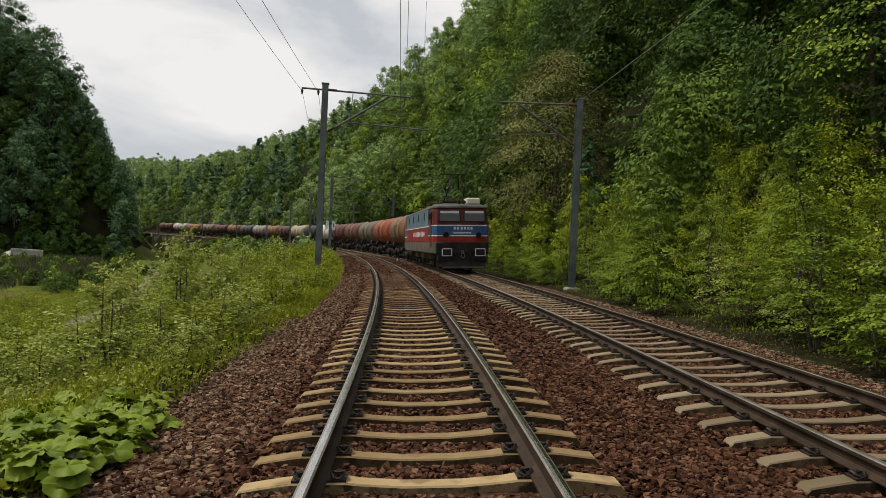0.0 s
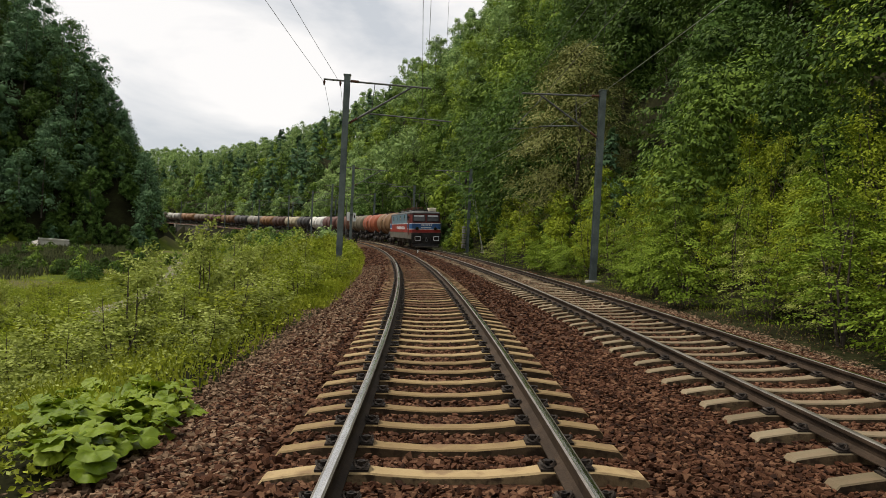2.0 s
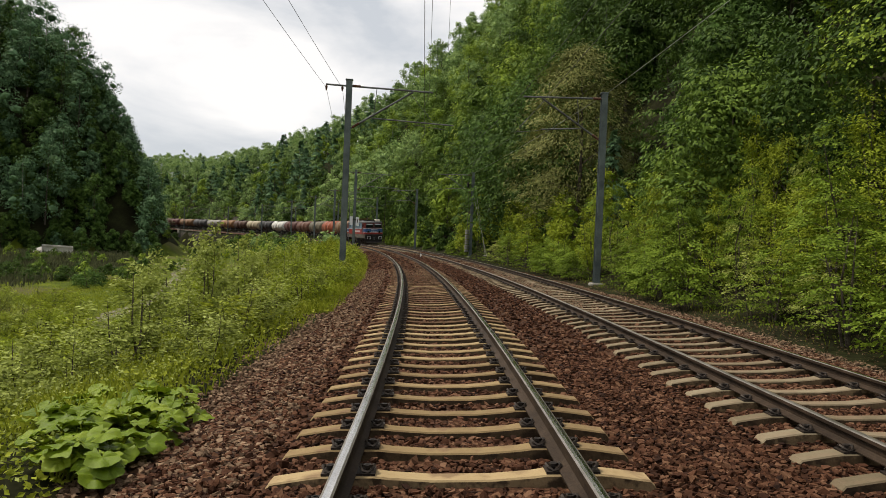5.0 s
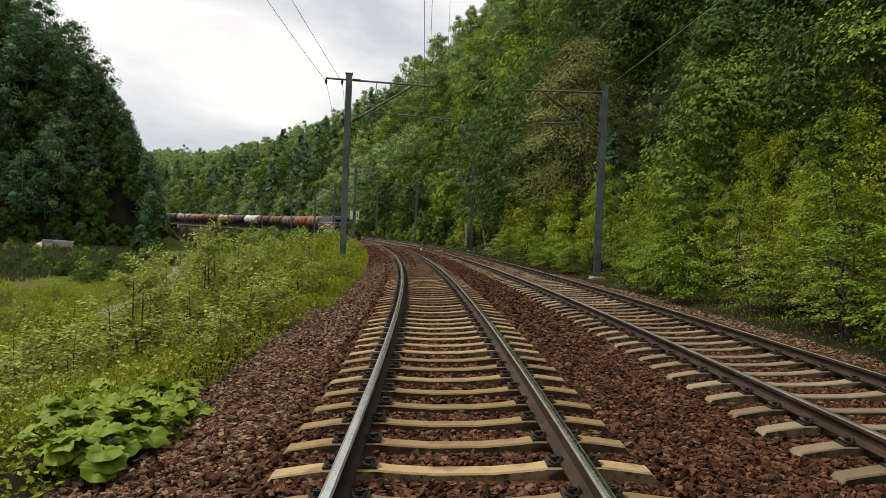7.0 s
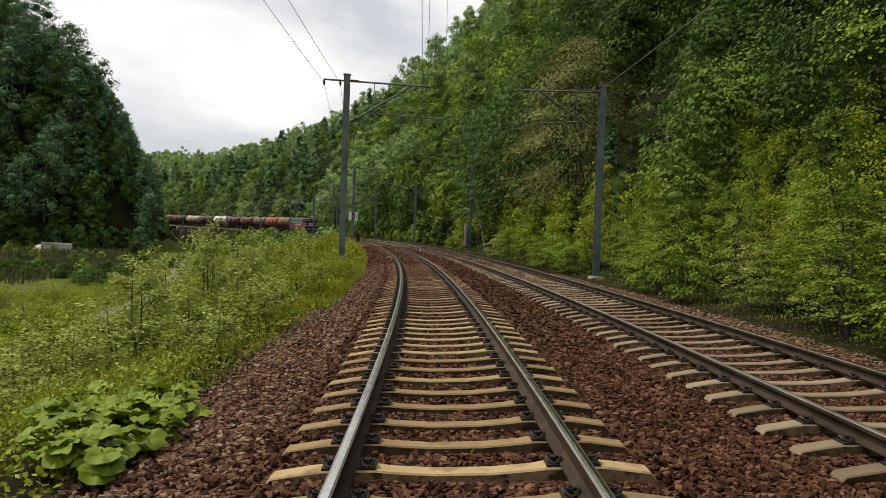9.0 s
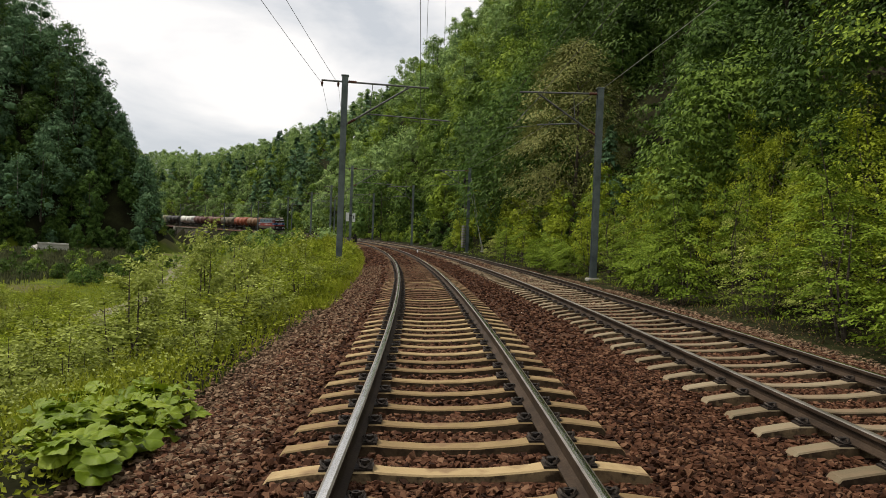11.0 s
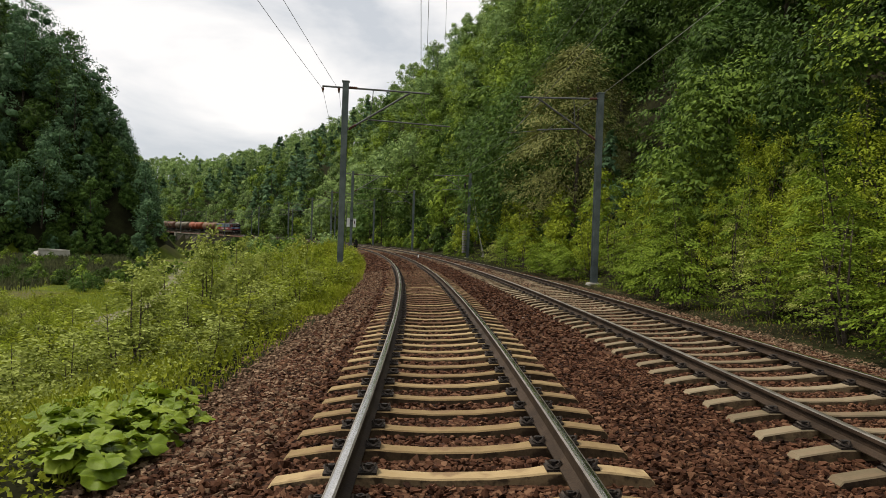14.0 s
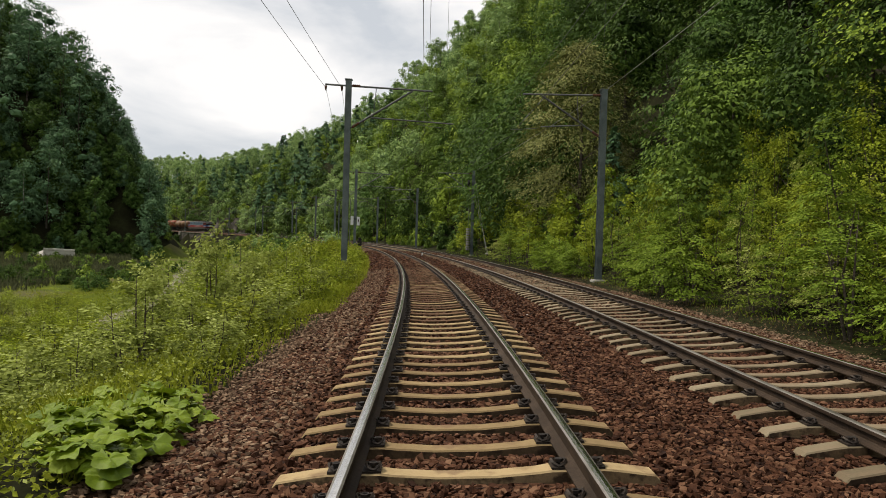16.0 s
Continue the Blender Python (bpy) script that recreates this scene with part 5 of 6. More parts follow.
def anchor_gear():
    """Tension weights and guys at the anchor mast."""
    m = turned(73.0, 8.9, -0.45)
    ob = tagged(new("tension_weights"), "stack of grey concrete tension weights on a rod", "tension weights")
    ob.matrix_basis = m
    for k in range(9):
        g = Geo()
        g.tube([(-0.45, -0.2, 0.65 + 0.26 * k), (-0.45, -0.2, 0.84 + 0.26 * k)], 0.21, n=12)
        part("weight", g, M_CONC, ob)
    g = Geo()
    g.tube([(-0.45, -0.2, 0.6), (-0.45, -0.2, 7.6)], 0.018, n=6)
    part("rod", g, M_STEEL, ob)
    g = Geo()
    g.tube([(-0.62, -0.2, 7.6), (-0.48, -0.2, 7.6)], 0.28, n=16)
    g.tube([(0.0, -0.1, 7.6), (-0.55, -0.2, 7.6)], 0.03, n=6)
    part("pulley", g, M_DARK, ob)
    for dx, dy, z in ((1.15, -2.2, 8.3), (1.35, -2.0, 6.6)):
        w = Geo()
        w.tube([m @ Vector((0.1, 0, z)), m @ Vector((dx, dy, 0.2))], 0.028, n=6)
        tagged(part("guy_wire", w, M_WIRE_PALE), "pale steel guy wire of the anchor mast", "guy wire", "guys of the anchor mast")
    g = Geo()
    g.box((0, 0, 0.15), (0.5, 0.6, 0.5), bevel=0.05)
    b = part("guy_anchor", g, M_CONC)
    b.matrix_basis = m @ Matrix.Translation((1.25, -2.1, 0.0))
    tagged(b, "small concrete guy anchor block beside the track", "anchor block")


anchor_gear()


def trackside():
    for dx, z in ((-0.34, 3.4), (0.32, 3.35)):
        ob = tagged(new("sign_board"), "white enamel board with a dark mark on the mast", "sign", "boards on the mast")
        ob.matrix_basis = turned(77.3, -3.0 + dx, z - 0.45)
        g = Geo()
        g.box((0, -0.18, 0), (0.30, 0.02, 0.92), bevel=0.006)
        part("plate", g, M_WHITE, ob)
        g = Geo()
        g.box((-dx * 0.5, -0.15, 0.2), (0.7, 0.04, 0.05))
        part("bracket", g, M_DARK, ob)
        if dx > 0:
            g = Geo()
            g.box((0, -0.194, 0.05), (0.10, 0.006, 0.34))
            part("mark", g, M_DARK, ob, "dark bar mark")
    ob = tagged(new("dwarf_signal"), "low black dwarf signal on a short post beside the track", "signal")
    ob.matrix_basis = turned(79.5, -2.35, -0.5)
    g = Geo()
    g.tube([(0, 0, 0), (0, 0, 0.75)], 0.05, n=8)
    part("post", g, M_DARK, ob)
    g = Geo()
    g.box((0, 0, 1.05), (0.46, 0.24, 0.62), bevel=0.05)
    part("head", g, M_DARK, ob)
    g = Geo()
    g.tube([(0, -0.12, 1.5), (0, 0.12, 1.5)], 0.15, n=14)
    part("lamp", g, M_DARK, ob)
    g = Geo()
    g.box((0, 0, 0.12), (0.4, 0.4, 0.3), bevel=0.03)
    part("base", g, M_CONC, ob)
    # a thin pole pair beside the second mast
    for o in (-3.65, -3.9):
        g = Geo()
        g.tube([on_line(74.5, o, -0.7), on_line(74.5, o, 5.2)], 0.035, n=6)
        tagged(part("thin_pole", g, M_STEEL), "thin pale steel pole beside the mast", "pole", "thin poles")


    ob = tagged(new("marker_post"), "short white marker post beside the rail", "post")
    ob.matrix_basis = turned(65.0, 2.75, -0.33)
    g = Geo()
    g.box((0, 0, 0.17), (0.10, 0.10, 0.34), bevel=0.015)
    part("post", g, M_WHITE, ob)
    g = Geo()
    g.box((0, 0, 0.36), (0.12, 0.12, 0.05), bevel=0.012)
    part("cap", g, M_DARK, ob)
    g = Geo()
    g.box((0, 0, 0.012), (0.09, 0.06, 0.024), Matrix.Rotation(0.3, 3, "Y"), bevel=0.006)
    scrap = tagged(part("paper_scrap", g, M_WHITE), "small white scrap lying on the ballast", "litter")
    scrap.matrix_basis = turned(15.7, 2.05, -0.285)


trackside()


# ---- bridge at the far curve ----
def make_bridge():
    s0, s1 = 266.0, 304.0
    ob = tagged(new("railway_bridge"), "grey masonry railway bridge with an arch", "bridge")
    g = Geo()
    n = 10
    for o, z0, z1, wd in ((-3.6, -1.35, -0.55, 0.5), (-3.75, -0.6, -0.42, 0.8)):
        rings = []
        for k in range(n + 1):
            s = s0 + (s1 - s0) * k / n
            rings.append([on_line(s, o - wd / 2, z0), on_line(s, o + wd / 2, z0), on_line(s, o + wd / 2, z1), on_line(s, o - wd / 2, z1)])
        g.loft(rings)
    part("deck_edge", g, M_CONC, ob, "pale concrete deck edge")
    # wall with an arched opening
    g = Geo()
    arch_s, r = 290.0, 2.7
    top, low = -1.35, -9.0
    ss = [s0, s0 + 6] + [arch_s - r * math.cos(3.14159 * k / 14) for k in range(15)] + [s1 - 6, s1]
    rings = []
    for s in ss:
        d = abs(s - arch_s)
        b = low if d >= r - 1e-6 else -5.0 + math.sqrt(max(0, r * r - d * d))
        rings.append([on_line(s, -3.85, b), on_line(s, -3.35, b), on_line(s, -3.35, top), on_line(s, -3.85, top)])
    g.loft(rings)
    part("spandrel_wall", g, M_ROCK, ob, "dark weathered masonry wall")
    g = Geo()
    rings = []
    for k in range(15):
        a = 3.14159 * k / 14
        s_in, z_in = arch_s - r * math.cos(a), -5.0 + r * math.sin(a)
        s_out, z_out = arch_s - (r + 0.5) * math.cos(a), -5.0 + (r + 0.5) * math.sin(a)
        rings.append([on_line(s_in, -3.95, z_in - 0), on_line(s_in, 7.3, z_in), on_line(s_out, 7.3, z_out), on_line(s_out, -3.95, z_out)])
    g.loft(rings)
    part("arch_ring", g, M_ROCK, ob, "dark stone arch ring")
    for s in (s0 + 1.0, s1 - 1.0):
        g = Geo()
        g.loft([[on_line(s - 0.9, -4.3, z), on_line(s + 0.9, -4.3, z), on_line(s + 0.9, -3.3, z), on_line(s - 0.9, -3.3, z)] for z in (-9.0, -0.3)])
        part("pier", g, M_CONC, ob)
    g = Geo()
    for k in range(17):
        s = s0 + (s1 - s0) * k / 16
        g.tube([on_line(s, -3.9, -0.45), on_line(s, -3.9, 0.6)], 0.03, n=5)
    for z in (0.1, 0.58):
        g.tube([on_line(s0 + (s1 - s0) * k / 16, -3.9, z) for k in range(17)], 0.025, n=5)
    part("railing", g, M_DARK, ob)


make_bridge()


def valley_walls():
    ob = tagged(new("retaining_wall"), "pale concrete retaining wall with a sloping wing by the stream", "wall")
    e = Vector((-66.0, 121.0, -4.9))
    ax = Vector((0.87, 0.49, 0)).normalized()
    pr = Vector((-ax.y, ax.x, 0))
    g = Geo()
    g.loft([[e + ax * a + pr * 0.0, e + ax * a + pr * 0.6, e + ax * a + pr * 0.5 + Vector((0, 0, h)), e + ax * a + Vector((0, 0, h))] for a, h in ((-2.3, 2.2), (-2.1, 2.4), (2.2, 2.2), (2.4, 2.1))])
    part("wall_face", g, M_CONC_PALE, ob)
    g = Geo()
    g.loft([[e + ax * a - pr * 1.8 + Vector((0, 0, h - 1.3)), e + ax * a + pr * 0.5 + Vector((0, 0, h - 1.3)), e + ax * a + pr * 0.5 + Vector((0, 0, h)), e + ax * a + pr * 0.2 + Vector((0, 0, h))] for a, h in ((-9.5, -0.4), (-6, 0.9), (-2.3, 2.3))])
    part("wing", g, M_CONC_PALE, ob)
    g = Geo()
    g.loft([[e + ax * a + pr * -0.15 + Vector((0, 0, h)), e + ax * a + pr * 0.75 + Vector((0, 0, h)), e + ax * a + pr * 0.75 + Vector((0, 0, h + 0.25)), e + ax * a - pr * 0.15 + Vector((0, 0, h + 0.25))] for a, h in ((-2.3, 2.4), (2.4, 2.2))])
    part("coping", g, M_CONC_PALE, ob)
    # rock face at the foot of the hill
    rng = np.random.default_rng(77)
    g = Geo()
    c0 = Vector((-126.0, 132.0, 0))
    for k in range(18):
        c = c0 + Vector((2.6 * k, 1.35 * k + rng.uniform(-2, 2), 0))
        rings = []
        for j in range(5):
            z = -5 + 3.2 * j + rng.uniform(-0.4, 0.4)
            rr = (3.0 - 0.35 * j) * rng.uniform(0.8, 1.2)
            rings.append([(c.x + rr * math.cos(a) * rng.uniform(0.8, 1.2) - 0.5 * j, c.y + rr * math.sin(a) * rng.uniform(0.8, 1.2) + 0.7 * j, z) for a in [6.28318 * i / 7 for i in range(7)]])
        g.loft(rings)
    tagged(part("cliff_rocks", g, M_ROCK), "dark weathered rock face at the hill's foot", "rock", kind="structure")
    # bare rock above the far track
    g = Geo()
    for k in range(7):
        c = on_line(276 + 4.5 * k, 12 + 1.2 * (k % 2), 0)
        rings = []
        for j in range(4):
            rr = (3.6 - 0.8 * j) * rng.uniform(0.8, 1.2)
            rings.append([(c.x + rr * math.cos(a), c.y + rr * math.sin(a), c.z - 1 + 2.2 * j) for a in [6.28318 * i / 7 + 0.2 * j for i in range(7)]])
        g.loft(rings)
    tagged(part("rock_outcrop", g, M_ROCK), "grey rock outcrop beside the far track", "rock", kind="structure")


valley_walls()


# ---- trees and bushes near the line ----
def land(s, off):
    p = on_line(s, off)
    return Vector((p.x, p.y, float(ground_z(np.array([p.x]), np.array([p.y]))[0])))


def make_plant(name, seed, height, radius, boughs, per, leaf, mat, kind="broad", start=0.1, stems=1, stem_r=0.03, bark=None, quads=True):
    """One tree or bush at the origin: tapered stems with limbs, and a crown of many leaves."""
    rng = np.random.default_rng(seed)
    ob = new(name)
    V, F = [], []
    o = 0
    for k in range(stems):
        g = Geo()
        a = rng.uniform(0, 6.28)
        spread = 0.0 if stems == 1 else rng.uniform(0.12, 0.5) * radius
        hk = height * (1.0 if k == 0 else rng.uniform(0.6, 0.95))
        tip = Vector((spread * math.cos(a), spread * math.sin(a), hk * 0.93))
        root = Vector((0.15 * spread * math.cos(a), 0.15 * spread * math.sin(a), -0.12))
        mid = root.lerp(tip, 0.5) + Vector(rng.normal(0, 0.03 * height, 3).tolist())
        g.tube([root, root.lerp(mid, 0.5), mid, mid.lerp(tip, 0.5), tip], [stem_r, stem_r * 0.85, stem_r * 0.65, stem_r * 0.4, stem_r * 0.12], n=5)
        for j in range(5 if stems > 1 else 12):
            f = rng.uniform(0.25, 0.9)
            b = mid.lerp(tip, (f - 0.5) * 2) if f > 0.5 else root.lerp(mid, f * 2)
            aa = rng.uniform(0, 6.28)
            ln = radius * rng.uniform(0.45, 0.9) * (1.15 - f)
            e = b + Vector((ln * math.cos(aa), ln * math.sin(aa), ln * rng.uniform(0.3, 0.9)))
            g.tube([b, b.lerp(e, 0.5) + Vector((0, 0, ln * 0.06)), e], [stem_r * 0.35, stem_r * 0.22, stem_r * 0.06], n=3, caps=False)
        base = np.array([[spread * math.cos(a) * 0.6, spread * math.sin(a) * 0.6, 0.0]])
        rk = radius if stems == 1 else radius * 0.72
        v, f, _ = crown_leaves(rng, base, np.array([hk]), np.array([rk]), max(6, boughs // stems), per, np.array([leaf]), kind, np.array([start]), quads)
        V.append(v)
        F.append(f + o)
        o += len(v)
        part("trunk" if stems == 1 else "stem", g, bark or M_BARK, ob)
    part("crown", arrays_mesh("crown", np.concatenate(V), np.concatenate(F), [mat]), parent=ob)
    return ob


def place(ob, s, off, scale, turn, lean=0.0, sink=0.0):
    p = land(s, off)
    return Matrix.Translation(p - Vector((0, 0, sink))) @ Matrix.Rotation(turn, 4, "Z") @ Matrix.Rotation(lean, 4, "X") @ Matrix.Diagonal((scale[0], scale[0], scale[1], 1))


def set_out(kinds, spots, label, category, group):
    """Puts the first of each kind on its first spot and copies on the rest. spots: (kind, s, off, width, height, turn, lean)."""
    used = set()
    for k, s, off, w, h, turn, lean in spots:
        m = place(kinds[k], s, off, (w, h), turn, lean)
        if k not in used:
            used.add(k)
            kinds[k].matrix_basis = m
            ob = kinds[k]
        else:
            ob = copy_thing(kinds[k], Matrix())
            ob.matrix_basis = m
        tagged(ob, label[k] if isinstance(label, (list, tuple)) else label, category, group)


def sapling_belt():
    kinds = [
        make_plant("sapling", 201, 4.2, 1.15, 96, 40, 0.069, M_LEAF_SAPLING, "column", 0.16, 3, 0.030),
        make_plant("sapling", 202, 4.6, 1.25, 92, 40, 0.074, M_LEAF_SAPLING2, "broad", 0.20, 3, 0.032),
        make_plant("sapling", 203, 3.9, 1.05, 90, 40, 0.067, M_LEAF_SAPLING, "column", 0.16, 4, 0.024),
        make_plant("sapling", 204, 4.4, 1.30, 88, 40, 0.077, M_LEAF_SAPLING2, "broad", 0.16, 2, 0.034),
        make_plant("sapling", 205, 3.2, 1.20, 64, 30, 0.078, M_LEAF_SHRUB, "broad", 0.14, 4, 0.022),
        make_plant("sapling", 207, 4.2, 1.25, 44, 16, 0.19, M_LEAF_SAPLING, "column", 0.10, 2, 0.030),
        make_plant("sapling", 208, 4.2, 1.30, 44, 16, 0.19, M_LEAF_SAPLING2, "broad", 0.06, 2, 0.030),
        make_plant("sapling", 206, 2.2, 1.15, 80, 28, 0.090, M_LEAF_SAPLING2, "broad", 0.05, 5, 0.016),
    ]
    labels = ["slender yellow-green sapling beside the ballast", "leafy mid-green young tree beside the ballast", "upright yellow-green birch sapling in the thicket",
              "bright green spreading young maple in the thicket", "pale grey-green willow bush in the thicket", "yellow-green sapling further along the track",
              "mid-green young tree further along the track", "low dark-green bush at the ballast's edge"]
    rng = random.Random(51)
    spots = []
    s = 3.5
    while s < 84:
        step = 1.3 if s < 38 else 2.0
        for row, (o0, o1, hs) in enumerate(((8.0, 8.9, 0.62), (9.2, 10.6, 1.0), (10.9, 12.8, 1.28))):
            k = rng.choice([7, 7, 4, 3, 1]) if row == 0 else rng.choice([0, 0, 2, 2, 1, 3, 4, 0])
            if s > 36 and row > 0:
                k = rng.choice([5, 5, 6])
            if row == 0 and rng.random() < (0.1 if s < 18 else 0.3):
                continue
            if 30.4 < s < 34.2 and row == 0 or 62 < s < 78 and row < 2:
                continue
            grow = 0.88 + 0.12 * min(1, s / 30)
            h = hs * rng.uniform(0.8, 1.22) * grow
            if row == 0 and k == 7:
                h = rng.uniform(0.7, 1.1)
            spots.append((k, s + rng.uniform(-0.5, 0.5), rng.uniform(o0, o1), rng.uniform(0.85, 1.2), h, rng.uniform(0, 6.28), rng.uniform(-0.06, 0.06)))
        s += step
    set_out(kinds, spots, labels, "sapling", "thicket of saplings beside the track")


sapling_belt()


def single_trees():
    t = make_plant("willow_tree", 211, 15.0, 4.6, 260, 100, 0.135, M_LEAF_WILLOW, "broad", 0.12, 1, 0.18, quads=False)
    t.matrix_basis = place(t, 51, 12.6, (1, 1), 0.4)
    tagged(t, "grey-green willow with fine drooping foliage behind the thicket", "tree")
    t = make_plant("maple_tree", 212, 11.5, 2.7, 210, 40, 0.15, M_LEAF[2], "broad", 0.12, 1, 0.16, quads=True)
    t.matrix_basis = place(t, 19.5, 13.6, (1, 1), 1.0)
    tagged(t, "bright green maple with large leaves at the slope's foot", "tree")
    t2 = make_plant("maple_tree", 213, 9.5, 3.2, 170, 34, 0.26, M_LEAF[2], "broad", 0.10, 1, 0.14, quads=False)
    t2.matrix_basis = place(t2, 96, 14.5, (1, 1), 2.0)
    tagged(t2, "yellow-green young maple shining on the slope", "tree")
    for k, (s, o, h) in enumerate(((46, 13.5, 1.0), (34, 14.5, 1.15), (60, 14.0, 0.95))):
        if k == 0:
            base = make_plant("spruce_tree", 214, 7.0, 1.5, 90, 24, 0.22, M_LEAF[4], "spruce", 0.04, 1, 0.10, quads=False)
            ob = base
            ob.matrix_basis = place(ob, s, o, (h, h), 0.0)
        else:
            ob = copy_thing(base, Matrix())
            ob.matrix_basis = place(ob, s, o, (h, h), 1.3 * k)
        tagged(ob, "small dark green spruce among the bushes", "tree", "small spruces")


single_trees()


def bank_shrubs():
    kinds = [
        make_plant("shrub", 221, 1.9, 0.80, 50, 22, 0.080, M_LEAF_SHRUB, "shrub", 0.10, 3, 0.016),
        make_plant("shrub", 222, 1.7, 0.85, 46, 22, 0.080, M_LEAF_SAPLING, "shrub", 0.06, 4, 0.014),
        make_plant("shrub", 223, 1.5, 0.75, 44, 22, 0.076, M_LEAF_HERB, "shrub", 0.04, 4, 0.012),
        make_plant("shrub", 224, 1.8, 0.55, 40, 26, 0.062, M_LEAF_SHRUB, "shrub", 0.22, 2, 0.022),
        make_plant("shrub", 225, 1.6, 0.90, 44, 16, 0.120, M_LEAF_SAPLING, "shrub", 0.04, 3, 0.014),
        make_plant("shrub", 226, 1.6, 0.90, 44, 16, 0.120, M_LEAF_HERB, "shrub", 0.04, 3, 0.014),
    ]
    labels = ["pale silvery-green willow shrub on the bank", "yellow-green leafy shrub on the bank", "fresh green bush on the bank",
              "thin open willow sapling on the bank", "yellow-green bush further along the bank", "fresh green bush further along the bank"]
    rng = random.Random(61)
    spots = [(3, 11.9, -4.9, 1.3, 0.92, 0.3, 0.0), (0, 16.0, -4.9, 1.15, 1.22, 1.0, 0.03), (0, 17.5, -6.4, 1.2, 1.22, 2.0, 0.0), (3, 9.6, -6.6, 1.1, 0.8, 2.2, 0.05), (3, 20.0, -7.6, 1.0, 1.35, 0.9, 0.0), (0, 24.0, -14.6, 1.5, 1.0, 0.4, 0.0), (1, 25.5, -15.6, 1.4, 0.9, 1.4, 0.0), (3, 15.4, -4.9, 1.0, 1.30, 2.7, 0.04)]
    for lo, hi, n, a, b in ((32, 54, 26, 0.45, 0.85), (12, 20, 16, 0.50, 0.80)):
        for _ in range(n):
            s, bearing = rng.uniform(lo, hi), radians(rng.uniform(25.5, 31.8))
            spots.append((rng.choice([0, 1, 1, 2]), s, 0.0011 * s * s - s * math.tan(bearing), rng.uniform(0.9, 1.4), rng.uniform(a, b), rng.uniform(0, 6.28), 0.0))
    s = 6.0
    while s < 92:
        near = s < 30
        rows = 5 if near else 4
        for row in range(rows):
            off = -3.55 - 1.5 * row + rng.uniform(-0.5, 0.5)
            if s < 9.5 and row < 1 or s < 7.5 and row < 2:
                continue
            h = 0.5 + 0.45 * smooth_step(7, 16, s) + 0.10 * row * smooth_step(10, 20, s)
            if row == 0:
                h *= 0.62
            if off / s < -0.34:
                h = 0.66 - 0.03 * row
            if 22 < s < 58 and row >= 3:
                h *= 0.85
            k = rng.choice([0, 0, 1, 2, 3, 3, 1] if near else [4, 5])
            spots.append((k, s + rng.uniform(-0.5, 0.5), off, rng.uniform(0.8, 1.25), float(h) * rng.uniform(0.75, 1.2), rng.uniform(0, 6.28), rng.uniform(-0.08, 0.08)))
        s += 1.35 if near else 2.1
    set_out(kinds, spots, labels, "shrub", "shrubs on the bank")


bank_shrubs()


def carpet(name, n, s_range, off_range, leaf, rise, mat, label, seed, kind="herb", power=1.0):
    """Low growth as one object: leaves or blades strewn over the land."""
    rng = np.random.default_rng(seed)
    s = s_range[0] + (s_range[1] - s_range[0]) * rng.random(n) ** power
    off = rng.uniform(*off_range, n)
    clump = 0.5 + 0.5 * wobble(s * 3.1, off * 3.1, 1.3, seed + 1)
    t = np.interp(s, LS, LT)
    X, Y = np.interp(s, LS, LX) + off * np.cos(t), np.interp(s, LS, LY) + off * np.sin(t)
    Z = ground_z(X, Y)
    edge = smooth_step(-0.1, 0.35, np.abs(off - off_range[1])) if off_range[1] < 0 else smooth_step(0, 0.5, np.abs(off - off_range[0]))
    a = rng.uniform(0, 6.28318, n)
    out = np.stack([np.cos(a), np.sin(a), 0 * a], -1)
    if kind == "herb":
        C = np.stack([X, Y, Z + rise * rng.random(n) ** 0.7 * (0.25 + 0.75 * clump) * (0.3 + 0.7 * edge)], -1)
        N = unit(np.stack([0.5 * np.cos(a), 0.5 * np.sin(a), 0 * a + 0.7], -1) + rng.normal(0, 0.5, (n, 3)))
        L = leaf * rng.uniform(0.6, 1.4, n)
        V, F = leaf_cards(C, N, out + np.array([0, 0, -0.2]), L, L * rng.uniform(0.45, 0.7, n), True)
    else:
        h = rise * rng.uniform(0.5, 1.3, n) * (0.4 + 0.6 * clump) * (0.3 + 0.7 * edge)
        B = np.stack([X, Y, Z - 0.02], -1)
        side = np.stack([-np.sin(a), np.cos(a), 0 * a], -1)
        bend = out * (h * rng.uniform(0.1, 0.55, n))[:, None]
        w = leaf * rng.uniform(0.6, 1.3, n)[:, None]
        up = np.array([0, 0, 1.0])
        V = np.stack([B - side * w, B + side * w, B + bend * 0.35 + up * (h * 0.6)[:, None] + side * w * 0.7, B + bend + up * h[:, None]], 1).reshape(-1, 3)
        F = np.arange(n * 4).reshape(-1, 4)
    return tagged(part(name, arrays_mesh(name, V, F, [mat])), label, "undergrowth", kind="stuff")


carpet("undergrowth", 25000, (3.2, 22), (-9.0, -2.75), 0.060, 0.40, M_LEAF_HERB, "leafy green undergrowth on the bank", 71, power=1.2)
carpet("undergrowth", 16000, (4, 26), (-9.5, -3.0), 0.055, 0.46, M_LEAF_SHRUB, "pale leafy undergrowth on the bank", 72, power=1.2)
carpet("undergrowth", 22000, (20, 95), (-10.5, -2.7), 0.15, 0.55, M_LEAF_SAPLING, "yellow-green undergrowth further along the bank", 73)
carpet("long_grass", 13000, (6.5, 45), (-10.0, -2.65), 0.006, 0.40, M_GRASS, "long green grass on the bank", 74, kind="grass", power=1.4)
carpet("undergrowth", 7000, (17, 85), (-3.4, -2.05), 0.075, 0.34, M_LEAF_HERB, "green herbs creeping onto the ballast", 171, power=1.3)
